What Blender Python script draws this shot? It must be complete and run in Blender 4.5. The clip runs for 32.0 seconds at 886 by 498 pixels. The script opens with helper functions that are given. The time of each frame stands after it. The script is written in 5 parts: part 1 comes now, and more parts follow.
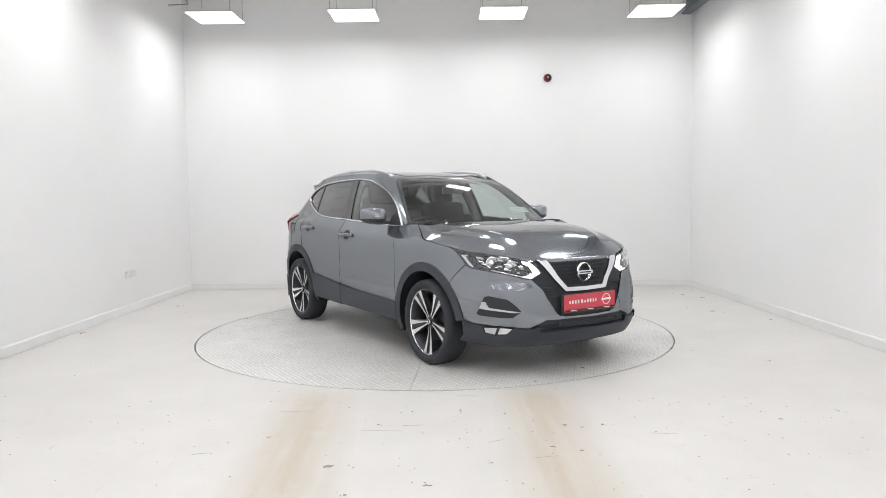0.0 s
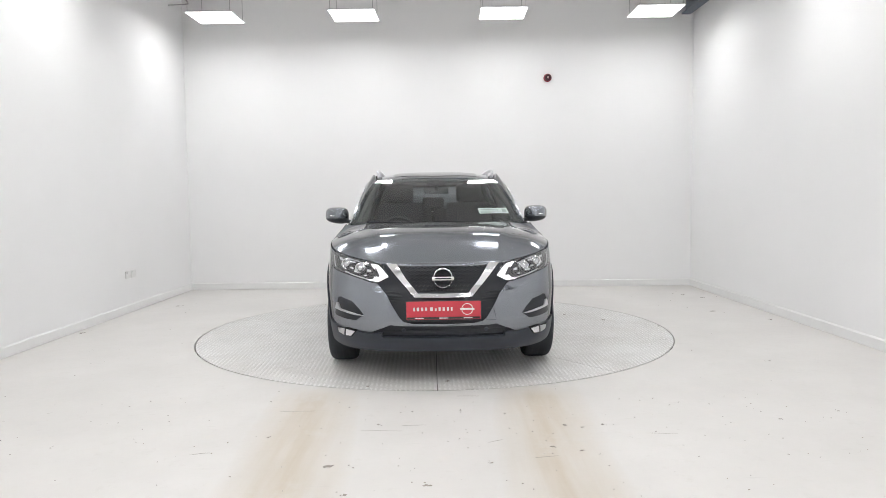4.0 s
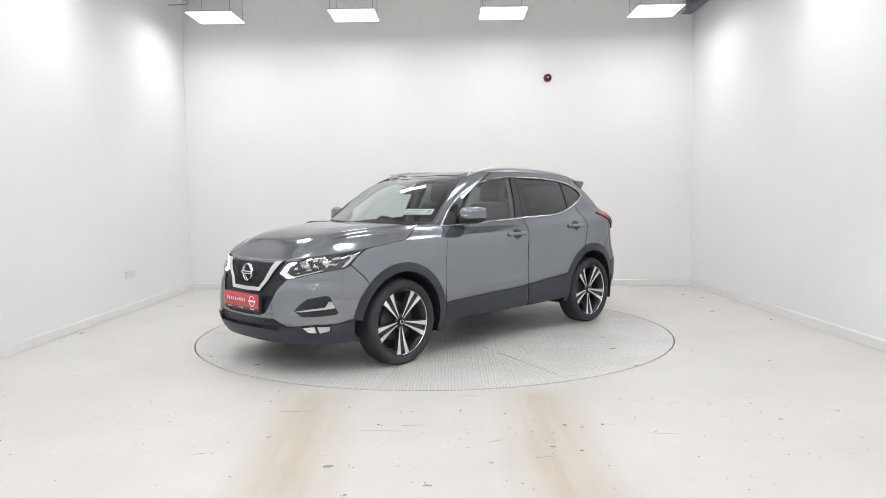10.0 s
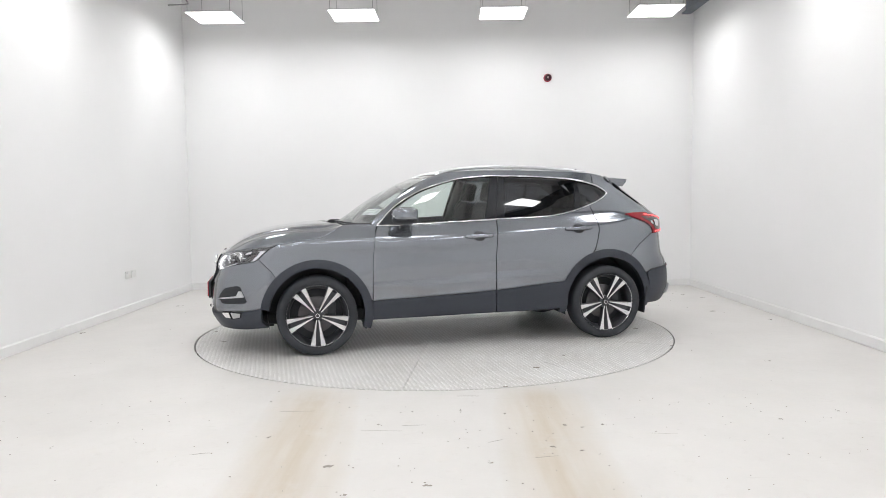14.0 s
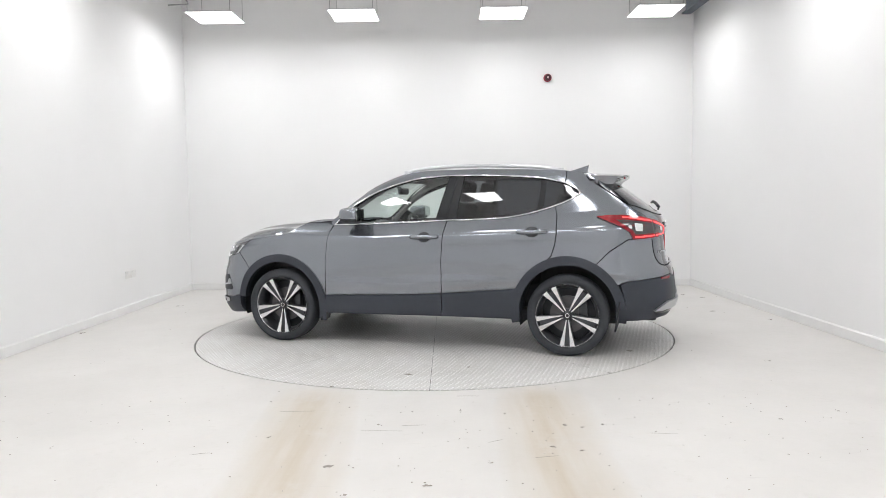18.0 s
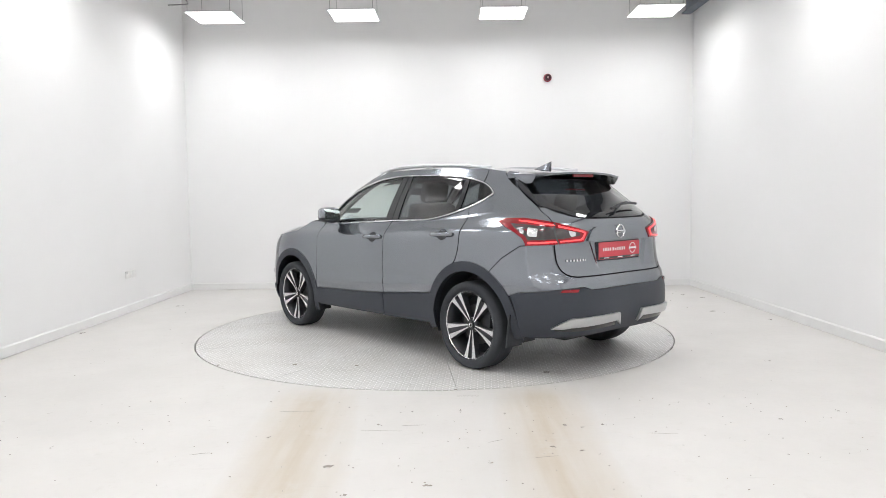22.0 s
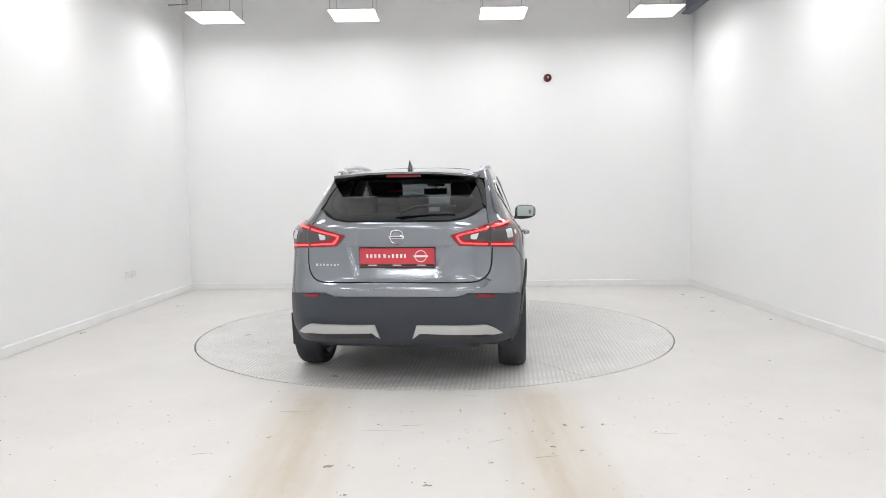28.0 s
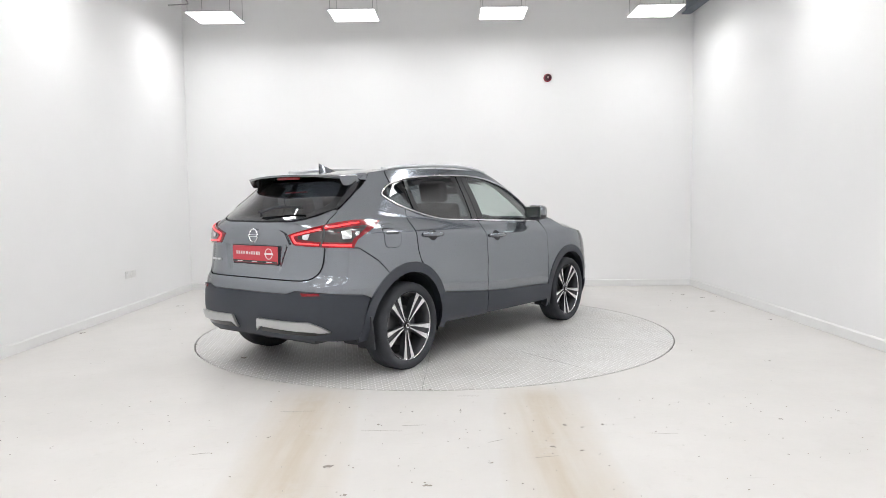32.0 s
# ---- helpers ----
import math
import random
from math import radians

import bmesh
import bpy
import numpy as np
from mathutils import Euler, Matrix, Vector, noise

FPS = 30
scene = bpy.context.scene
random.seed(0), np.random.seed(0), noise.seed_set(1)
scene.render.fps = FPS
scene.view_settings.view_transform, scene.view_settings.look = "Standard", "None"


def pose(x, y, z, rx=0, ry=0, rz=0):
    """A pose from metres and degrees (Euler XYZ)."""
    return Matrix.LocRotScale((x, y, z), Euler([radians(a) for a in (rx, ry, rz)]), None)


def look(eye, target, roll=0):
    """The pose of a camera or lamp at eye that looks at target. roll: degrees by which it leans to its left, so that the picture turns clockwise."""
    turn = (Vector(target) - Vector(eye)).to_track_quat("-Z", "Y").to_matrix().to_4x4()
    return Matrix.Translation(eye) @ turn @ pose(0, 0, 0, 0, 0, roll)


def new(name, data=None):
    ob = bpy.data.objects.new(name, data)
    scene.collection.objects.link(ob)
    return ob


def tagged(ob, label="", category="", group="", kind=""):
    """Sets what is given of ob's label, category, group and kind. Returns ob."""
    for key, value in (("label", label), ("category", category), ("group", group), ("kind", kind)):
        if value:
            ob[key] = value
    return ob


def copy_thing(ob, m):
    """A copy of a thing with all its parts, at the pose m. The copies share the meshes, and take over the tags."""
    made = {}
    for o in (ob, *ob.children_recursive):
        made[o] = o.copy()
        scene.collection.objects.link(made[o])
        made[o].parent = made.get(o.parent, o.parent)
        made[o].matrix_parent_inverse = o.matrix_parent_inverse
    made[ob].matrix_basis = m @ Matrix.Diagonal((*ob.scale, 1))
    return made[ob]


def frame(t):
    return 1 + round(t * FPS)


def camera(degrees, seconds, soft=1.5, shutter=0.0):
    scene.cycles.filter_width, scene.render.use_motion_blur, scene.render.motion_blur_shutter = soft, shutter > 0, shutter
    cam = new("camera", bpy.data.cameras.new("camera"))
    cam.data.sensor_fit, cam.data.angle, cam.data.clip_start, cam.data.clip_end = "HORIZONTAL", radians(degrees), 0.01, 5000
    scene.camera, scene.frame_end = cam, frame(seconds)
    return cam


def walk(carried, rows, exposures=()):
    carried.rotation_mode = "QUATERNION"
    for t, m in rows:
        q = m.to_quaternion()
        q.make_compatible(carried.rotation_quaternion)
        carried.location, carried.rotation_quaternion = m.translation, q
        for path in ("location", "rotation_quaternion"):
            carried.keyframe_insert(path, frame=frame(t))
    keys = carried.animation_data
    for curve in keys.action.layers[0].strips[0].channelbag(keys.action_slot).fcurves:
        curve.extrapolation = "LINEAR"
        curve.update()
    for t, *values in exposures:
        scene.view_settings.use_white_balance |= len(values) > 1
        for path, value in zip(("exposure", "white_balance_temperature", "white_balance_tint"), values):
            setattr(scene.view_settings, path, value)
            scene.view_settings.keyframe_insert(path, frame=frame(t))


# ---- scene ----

# The clip lasts 32 s and the camera stands still on its tripod.
cam = camera(64.47, 32.0, soft=0.75)
EYE = (0.0495, -6.9899, 1.2953)
AIM = (EYE[0] + math.sin(radians(0.2934)), EYE[1] + math.cos(radians(0.2934)), EYE[2] - math.tan(radians(3.989)))
walk(cam, [(0.0, look(EYE, AIM, -0.625)), (32.0, look(EYE, AIM, -0.625))],
     exposures=((0.0, -0.02), (3.0, -0.06), (6.0, -0.08), (8.0, -0.05), (12.0, -0.01), (17.0, 0.0), (21.0, 0.06), (24.0, 0.05), (27.5, 0.02), (29.0, -0.04), (31.0, 0.01), (32.0, 0.01)))

# ---- light: five rows of four suspended LED panels, the last added unseen as fill, no daylight ----
PANEL_GLOW = 15.8
world = bpy.data.worlds.new("world")
scene.world = world
world.use_nodes = True
world.node_tree.nodes["Background"].inputs[0].default_value = (0.9, 0.95, 1.0, 1)
world.node_tree.nodes["Background"].inputs[1].default_value = 0.02


# ---- materials ----
class Nodes:
    """Short hand for a node tree."""

    def __init__(self, name):
        self.mat = bpy.data.materials.new(name)
        self.mat.use_nodes = True
        self.tree = self.mat.node_tree
        self.bsdf = self.tree.nodes["Principled BSDF"]
        self.out = self.tree.nodes["Material Output"]

    def add(self, kind, **values):
        node = self.tree.nodes.new(kind)
        for key, value in values.items():
            setattr(node, key, value)
        return node

    def link(self, a, b):
        self.tree.links.new(a, b)

    def math(self, op, a, b=0.0, c=0.0, clamp=False):
        node = self.add("ShaderNodeMath", operation=op, use_clamp=clamp)
        for slot, value in zip(node.inputs, (a, b, c)):
            if isinstance(value, (int, float)):
                slot.default_value = value
            else:
                self.link(value, slot)
        return node.outputs[0]

    def coords(self, scale=1.0):
        tex = self.add("ShaderNodeTexCoord")
        mapping = self.add("ShaderNodeMapping")
        mapping.inputs["Scale"].default_value = (scale, scale, scale) if isinstance(scale, (int, float)) else scale
        self.link(tex.outputs["Object"], mapping.inputs["Vector"])
        return mapping.outputs[0]

    def noise(self, scale, detail=3.0, rough=0.5, vector=None):
        node = self.add("ShaderNodeTexNoise")
        node.inputs["Scale"].default_value = scale
        node.inputs["Detail"].default_value = detail
        node.inputs["Roughness"].default_value = rough
        self.link(vector if vector is not None else self.coords(), node.inputs["Vector"])
        return node.outputs["Fac"]

    def ramp(self, fac, *stops):
        node = self.add("ShaderNodeValToRGB")
        ramp = node.color_ramp
        while len(ramp.elements) < len(stops):
            ramp.elements.new(0.5)
        for element, (place, colour) in zip(ramp.elements, stops):
            element.position = place
            element.color = (*colour, 1) if not isinstance(colour, (int, float)) else (colour, colour, colour, 1)
        self.link(fac, node.inputs[0])
        return node.outputs[0]

    def mix(self, fac, a, b, blend="MIX"):
        node = self.add("ShaderNodeMix", data_type="RGBA", blend_type=blend)
        for slot, value in ((node.inputs[0], fac), (node.inputs[6], a), (node.inputs[7], b)):
            if isinstance(value, (int, float)):
                slot.default_value = value
            elif isinstance(value, tuple):
                slot.default_value = (*value, 1)
            else:
                self.link(value, slot)
        return node.outputs[2]

    def bump(self, height, strength, distance):
        node = self.add("ShaderNodeBump")
        node.inputs["Strength"].default_value = strength
        node.inputs["Distance"].default_value = distance
        self.link(height, node.inputs["Height"])
        self.link(node.outputs[0], self.bsdf.inputs["Normal"])

    def set(self, **values):
        for key, value in values.items():
            slot = self.bsdf.inputs[key.replace("_", " ")]
            if isinstance(value, tuple):
                slot.default_value = (*value, 1)
            elif isinstance(value, (int, float)):
                slot.default_value = value
            else:
                self.link(value, slot)
        return self


def plain(name, colour, rough=0.5, metal=0.0, coat=0.0, vary=0.12, grain=60.0, relief=0.0, specular=0.5):
    """A surface with slight variation at two scales."""
    n = Nodes(name)
    fine = n.noise(grain, 4)
    wide = n.noise(grain / 12, 2)
    both = n.math("ADD", n.math("MULTIPLY", fine, 0.5), n.math("MULTIPLY", wide, 0.5))
    dark = tuple(c * (1 - vary) for c in colour)
    light = tuple(min(1.0, c * (1 + vary)) for c in colour)
    n.set(Base_Color=n.ramp(both, (0.3, dark), (0.7, light)), Metallic=metal, Coat_Weight=coat, Coat_Roughness=0.03)
    n.bsdf.inputs["Specular IOR Level"].default_value = specular
    n.set(Roughness=n.math("MULTIPLY_ADD", both, 0.16, rough - 0.08, clamp=True))
    if relief:
        n.bump(fine, 0.5, relief)
    return n.mat


def glowing(name, colour, strength, base=(0.8, 0.8, 0.8)):
    n = Nodes(name)
    n.set(Base_Color=base, Roughness=0.3, Emission_Color=colour, Emission_Strength=strength)
    return n.mat


def pane(name, tint, rough=0.0):
    """A thin sheet of tinted glass: clear from in front, mirror-like at a grazing angle."""
    n = Nodes(name)
    clear = n.add("ShaderNodeBsdfTransparent")
    clear.inputs[0].default_value = (*tint, 1)
    gloss = n.add("ShaderNodeBsdfGlossy")
    gloss.inputs["Roughness"].default_value = rough
    gloss.inputs["Color"].default_value = (1, 1, 1, 1)
    facing = n.add("ShaderNodeLayerWeight")
    facing.inputs[0].default_value = 0.5
    shine = n.math("MULTIPLY_ADD", n.math("POWER", facing.outputs["Facing"], 4.0), 0.9, 0.085)
    mix = n.add("ShaderNodeMixShader")
    n.link(shine, mix.inputs[0])
    n.link(clear.outputs[0], mix.inputs[1])
    n.link(gloss.outputs[0], mix.inputs[2])
    n.link(mix.outputs[0], n.out.inputs[0])
    return n.mat


def wall_paint():
    n = Nodes("white_wall_paint")
    wide = n.noise(0.7, 3)
    fine = n.noise(90, 3)
    n.set(Base_Color=n.ramp(wide, (0.3, (0.865, 0.865, 0.865)), (0.7, (0.89, 0.89, 0.892))), Roughness=0.7, Specular_IOR_Level=0.2)
    n.bump(fine, 0.25, 0.002)
    return n.mat


def floor_paint():
    """White painted concrete: cloudy, scuffed, with two tan tyre tracks that run to the turntable."""
    n = Nodes("painted_concrete")
    at = n.add("ShaderNodeTexCoord").outputs["Object"]
    split = n.add("ShaderNodeSeparateXYZ")
    n.link(at, split.inputs[0])
    x, y = split.outputs[0], split.outputs[1]
    cloud = n.noise(1.1, 5, 0.6)
    fine = n.noise(26, 6, 0.65)
    base = n.mix(n.ramp(cloud, (0.32, 0.0), (0.72, 1.0)), (0.715, 0.697, 0.676), (0.65, 0.632, 0.61))
    base = n.mix(n.ramp(n.noise(5.5, 5, 0.62), (0.56, 0.0), (0.72, 0.55)), base, (0.70, 0.672, 0.635))
    # tyre tracks, worn streaks along y
    streak = n.noise(1.0, 5, 0.6, n.coords((9.0, 0.7, 1.0)))
    wob = n.math("MULTIPLY", n.math("SUBTRACT", n.noise(0.9, 2), 0.5), 0.12)
    fade = n.math("MULTIPLY", n.math("SMOOTH_MIN", 1.0, n.math("MULTIPLY", n.math("SUBTRACT", -2.12, y), 3.0), 0.1, clamp=True), 1.0)
    tracks = None
    for centre, drift in ((-0.77, 0.05), (0.70, -0.05)):
        line = n.math("ADD", n.math("MULTIPLY_ADD", n.math("ADD", y, 2.3), -drift, centre), wob)
        away = n.math("ABSOLUTE", n.math("SUBTRACT", x, line))
        band = n.math("SUBTRACT", 1.0, n.math("DIVIDE", away, 0.31), clamp=True)
        tracks = band if tracks is None else n.math("MAXIMUM", tracks, band)
    mask = n.math("MULTIPLY", n.math("MULTIPLY", n.math("POWER", tracks, 0.8), fade), n.math("MULTIPLY_ADD", streak, 1.25, 0.12), clamp=True)
    base = n.mix(n.math("MULTIPLY", mask, 0.95), base, (0.53, 0.455, 0.355))
    grey = n.ramp(n.noise(2.6, 6, 0.7), (0.55, 0.0), (0.75, 0.6))
    base = n.mix(grey, base, (0.655, 0.64, 0.615))
    # small scuffs and chips where the paint has gone
    chip = n.ramp(n.noise(17, 2, 0.6), (0.735, 0.0), (0.76, 1.0))
    base = n.mix(n.math("MULTIPLY", chip, 0.5), base, (0.42, 0.40, 0.37))
    blotch = n.ramp(n.noise(9.0, 6, 0.7), (0.58, 0.0), (0.70, 1.0))
    base = n.mix(n.math("MULTIPLY", blotch, 0.30), base, (0.58, 0.555, 0.52))
    drag = n.ramp(n.noise(1.0, 3, 0.6, n.coords((5.0, 26.0, 1.0))), (0.66, 0.0), (0.76, 1.0))
    base = n.mix(n.math("MULTIPLY", drag, 0.25), base, (0.5, 0.48, 0.45))
    n.set(Base_Color=base, Roughness=n.math("MULTIPLY_ADD", fine, 0.25, 0.33), Specular_IOR_Level=0.35)
    n.bump(n.math("MULTIPLY_ADD", chip, -0.5, n.math("MULTIPLY", fine, 0.4)), 0.35, 0.003)
    return n.mat


def tread_paint():
    """Off-white painted tread plate: raised lozenges that alternate their direction."""
    n = Nodes("painted_tread_plate")
    split = n.add("ShaderNodeSeparateXYZ")
    n.link(n.coords(1 / 0.034), split.inputs[0])
    x, y = split.outputs[0], split.outputs[1]
    fx = n.math("SUBTRACT", n.math("FRACT", x), 0.5)
    fy = n.math("SUBTRACT", n.math("FRACT", y), 0.5)
    cell = n.math("ADD", n.math("FLOOR", x), n.math("FLOOR", y))
    odd = n.math("MODULO", n.math("ABSOLUTE", cell), 2.0)
    side = n.math("MULTIPLY_ADD", odd, 2.0, -1.0)
    along = n.math("ADD", fx, n.math("MULTIPLY", fy, side))
    across = n.math("SUBTRACT", fy, n.math("MULTIPLY", fx, side))
    shape = n.math("ADD", n.math("DIVIDE", n.math("ABSOLUTE", along), 0.62), n.math("DIVIDE", n.math("ABSOLUTE", across), 0.24))
    bar = n.math("MULTIPLY", n.math("SUBTRACT", 1.3, shape), 3.5, clamp=True)
    grime = n.noise(2.2, 5, 0.6)
    base = n.mix(n.ramp(grime, (0.35, 0.0), (0.75, 1.0)), (0.74, 0.73, 0.715), (0.62, 0.605, 0.585))
    # bars lighter than the grimy plate; the colour also paints in their relief's shading
    base = n.mix(bar, base, (0.95, 0.945, 0.935))
    base = n.mix(n.ramp(n.noise(0.8, 5, 0.65), (0.45, 0.0), (0.8, 0.5)), base, (0.62, 0.58, 0.53))
    rust = n.ramp(n.noise(9, 4, 0.6), (0.66, 0.0), (0.76, 1.0))
    base = n.mix(n.math("MULTIPLY", rust, 0.5), base, (0.40, 0.35, 0.30))
    n.set(Base_Color=base, Roughness=n.math("MULTIPLY_ADD", grime, 0.2, 0.30))
    n.bump(bar, 1.0, 0.014)
    return n.mat


def car_paint():
    n = Nodes("grey_metallic_paint")
    flake = n.noise(900, 2)
    wide = n.noise(3.0, 3)
    colour = n.mix(n.ramp(flake, (0.35, 0.0), (0.65, 1.0)), (0.218, 0.235, 0.263), (0.285, 0.306, 0.342))
    n.set(Base_Color=colour, Metallic=0.74, Roughness=n.math("MULTIPLY_ADD", wide, 0.03, 0.145), Coat_Weight=1.0, Coat_Roughness=0.012, Specular_Tint=(0.0, 0.0, 0.0))
    n.bsdf.inputs["Coat IOR"].default_value = 1.5
    return n.mat


WALL, FLOOR, TREAD, PAINT = wall_paint(), floor_paint(), tread_paint(), car_paint()
CEILING = plain("ceiling_paint", (0.90, 0.895, 0.89), 0.7, vary=0.04, grain=8)
SKIRT = plain("skirting_paint", (0.83, 0.83, 0.825), 0.4, vary=0.04, grain=5)
STEEL = plain("painted_steel_beam", (0.16, 0.18, 0.21), 0.5, vary=0.1, grain=10)
PIPE = plain("galvanised_steel", (0.42, 0.42, 0.42), 0.4, 0.5)
CABLE = plain("cable", (0.12, 0.12, 0.12), 0.5)
PANEL_FRAME = plain("white_enamel", (0.78, 0.78, 0.78), 0.4, vary=0.03)
DIFFUSER = glowing("led_diffuser", (0.991, 0.990, 0.997), PANEL_GLOW)
SOCKET = plain("socket_plastic", (0.79, 0.79, 0.78), 0.35, vary=0.03)
ALARM_RED = plain("red_alarm_plastic", (0.28, 0.015, 0.03), 0.35, vary=0.08)
ALARM_DARK = plain("alarm_grille", (0.05, 0.01, 0.015), 0.5)
ALARM_TIP = plain("alarm_centre", (0.55, 0.42, 0.42), 0.4)
DIRT = plain("dark_dirt", (0.36, 0.335, 0.30), 0.8, vary=0.3, grain=40)
PIT = plain("dark_gap", (0.03, 0.03, 0.03), 0.9)


# ---- mesh helpers ----
def part(name, data, material, parent=None, label=""):
    """Links a bmesh, or a mesh, as one object, under a thing or a part where one is given."""
    if isinstance(data, bmesh.types.BMesh):
        mesh = bpy.data.meshes.new(name)
        data.normal_update()
        data.to_mesh(mesh)
        data.free()
        data = mesh
    if material and not data.materials:
        data.materials.append(material)
    ob = new(name, data)
    ob.parent = parent
    return tagged(ob, label)


def soft(bm, angle=40):
    """Smooth shading but for sharp edges."""
    for f in bm.faces:
        f.smooth = True
    for e in bm.edges:
        if len(e.link_faces) == 2 and e.calc_face_angle(0) > radians(angle):
            e.smooth = False
    return bm


def block(size, place=(0, 0, 0), bevel=0.0, segments=2, turn=None, bm=None):
    """A box with rounded edges, its middle at place."""
    own = bmesh.new()
    bmesh.ops.create_cube(own, size=1)
    bmesh.ops.scale(own, vec=size, verts=own.verts)
    if bevel:
        bmesh.ops.bevel(own, geom=own.edges[:], offset=bevel, segments=segments, profile=0.6, affect="EDGES")
    if turn is not None:
        bmesh.ops.transform(own, matrix=turn, verts=own.verts)
    bmesh.ops.translate(own, vec=place, verts=own.verts)
    return soft(own) if bm is None else merge(bm, soft(own))


def merge(bm, other):
    mesh = bpy.data.meshes.new("joined")
    other.to_mesh(mesh)
    other.free()
    bm.from_mesh(mesh)
    bpy.data.meshes.remove(mesh)
    return bm


def lathe(profile, segments=32, axis="z", bm=None, ring=False):
    """Turns a list of (radius, height) round an axis; ring: an open ring, without end faces."""
    bm = bm or bmesh.new()
    rings = []
    for r, h in profile:
        loop = []
        for i in range(segments):
            a = 2 * math.pi * i / segments
            c, s = r * math.cos(a), r * math.sin(a)
            loop.append(bm.verts.new({"z": (c, s, h), "y": (c, h, -s), "x": (h, c, s)}[axis]))
        rings.append(loop)
    for a, b in list(zip(rings, rings[1:])) + ([(rings[-1], rings[0])] if ring else []):
        for i in range(segments):
            j = (i + 1) % segments
            bm.faces.new((a[i], a[j], b[j], b[i]))
    for loop, flip in ((rings[0], True), (rings[-1], False)):
        if not ring and profile[0 if flip else -1][0] > 1e-6:
            bm.faces.new(loop[::-1] if flip else loop)
    bmesh.ops.remove_doubles(bm, verts=bm.verts, dist=1e-6)
    bmesh.ops.recalc_face_normals(bm, faces=bm.faces)
    return soft(bm, 50)


def tube(points, radius, sides=8, flat=1.0, bm=None):
    """A round bar along points; flat squashes it upwards. radius may be a list."""
    bm = bm or bmesh.new()
    pts = [Vector(q) for q in points]
    rings = []
    for i, q in enumerate(pts):
        way = (pts[min(i + 1, len(pts) - 1)] - pts[max(i - 1, 0)]).normalized()
        side = way.cross(Vector((0, 0, 1)))
        side = side.normalized() if side.length > 1e-3 else Vector((1, 0, 0))
        up = side.cross(way)
        r = radius[i] if isinstance(radius, (list, tuple)) else radius
        rings.append([bm.verts.new(q + side * (r * math.cos(a)) + up * (r * flat * math.sin(a)))
                      for a in (2 * math.pi * k / sides for k in range(sides))])
    for a, b in zip(rings, rings[1:]):
        for k in range(sides):
            bm.faces.new((a[k], a[(k + 1) % sides], b[(k + 1) % sides], b[k]))
    bm.faces.new(rings[0][::-1])
    bm.faces.new(rings[-1])
    bmesh.ops.recalc_face_normals(bm, faces=bm.faces)
    return soft(bm, 60)


def prism(outline, low, high, bm=None):
    """An upright block over a flat outline of (x, y)."""
    bm = bm or bmesh.new()
    a = [bm.verts.new((x, y, low)) for x, y in outline]
    b = [bm.verts.new((x, y, high)) for x, y in outline]
    bm.faces.new(a[::-1])
    bm.faces.new(b)
    for i in range(len(a)):
        j = (i + 1) % len(a)
        bm.faces.new((a[i], a[j], b[j], b[i]))
    bmesh.ops.recalc_face_normals(bm, faces=bm.faces)
    return bm


# ---- the room ----
LEFT, RIGHT, FRONT, HIGH = -3.65, 3.74, -9.4, 4.35
BACK_L, BACK_R = 3.45, 3.31
TABLE_R = 2.275


def back_y(x):
    return BACK_L + (BACK_R - BACK_L) * (x - LEFT) / (RIGHT - LEFT)


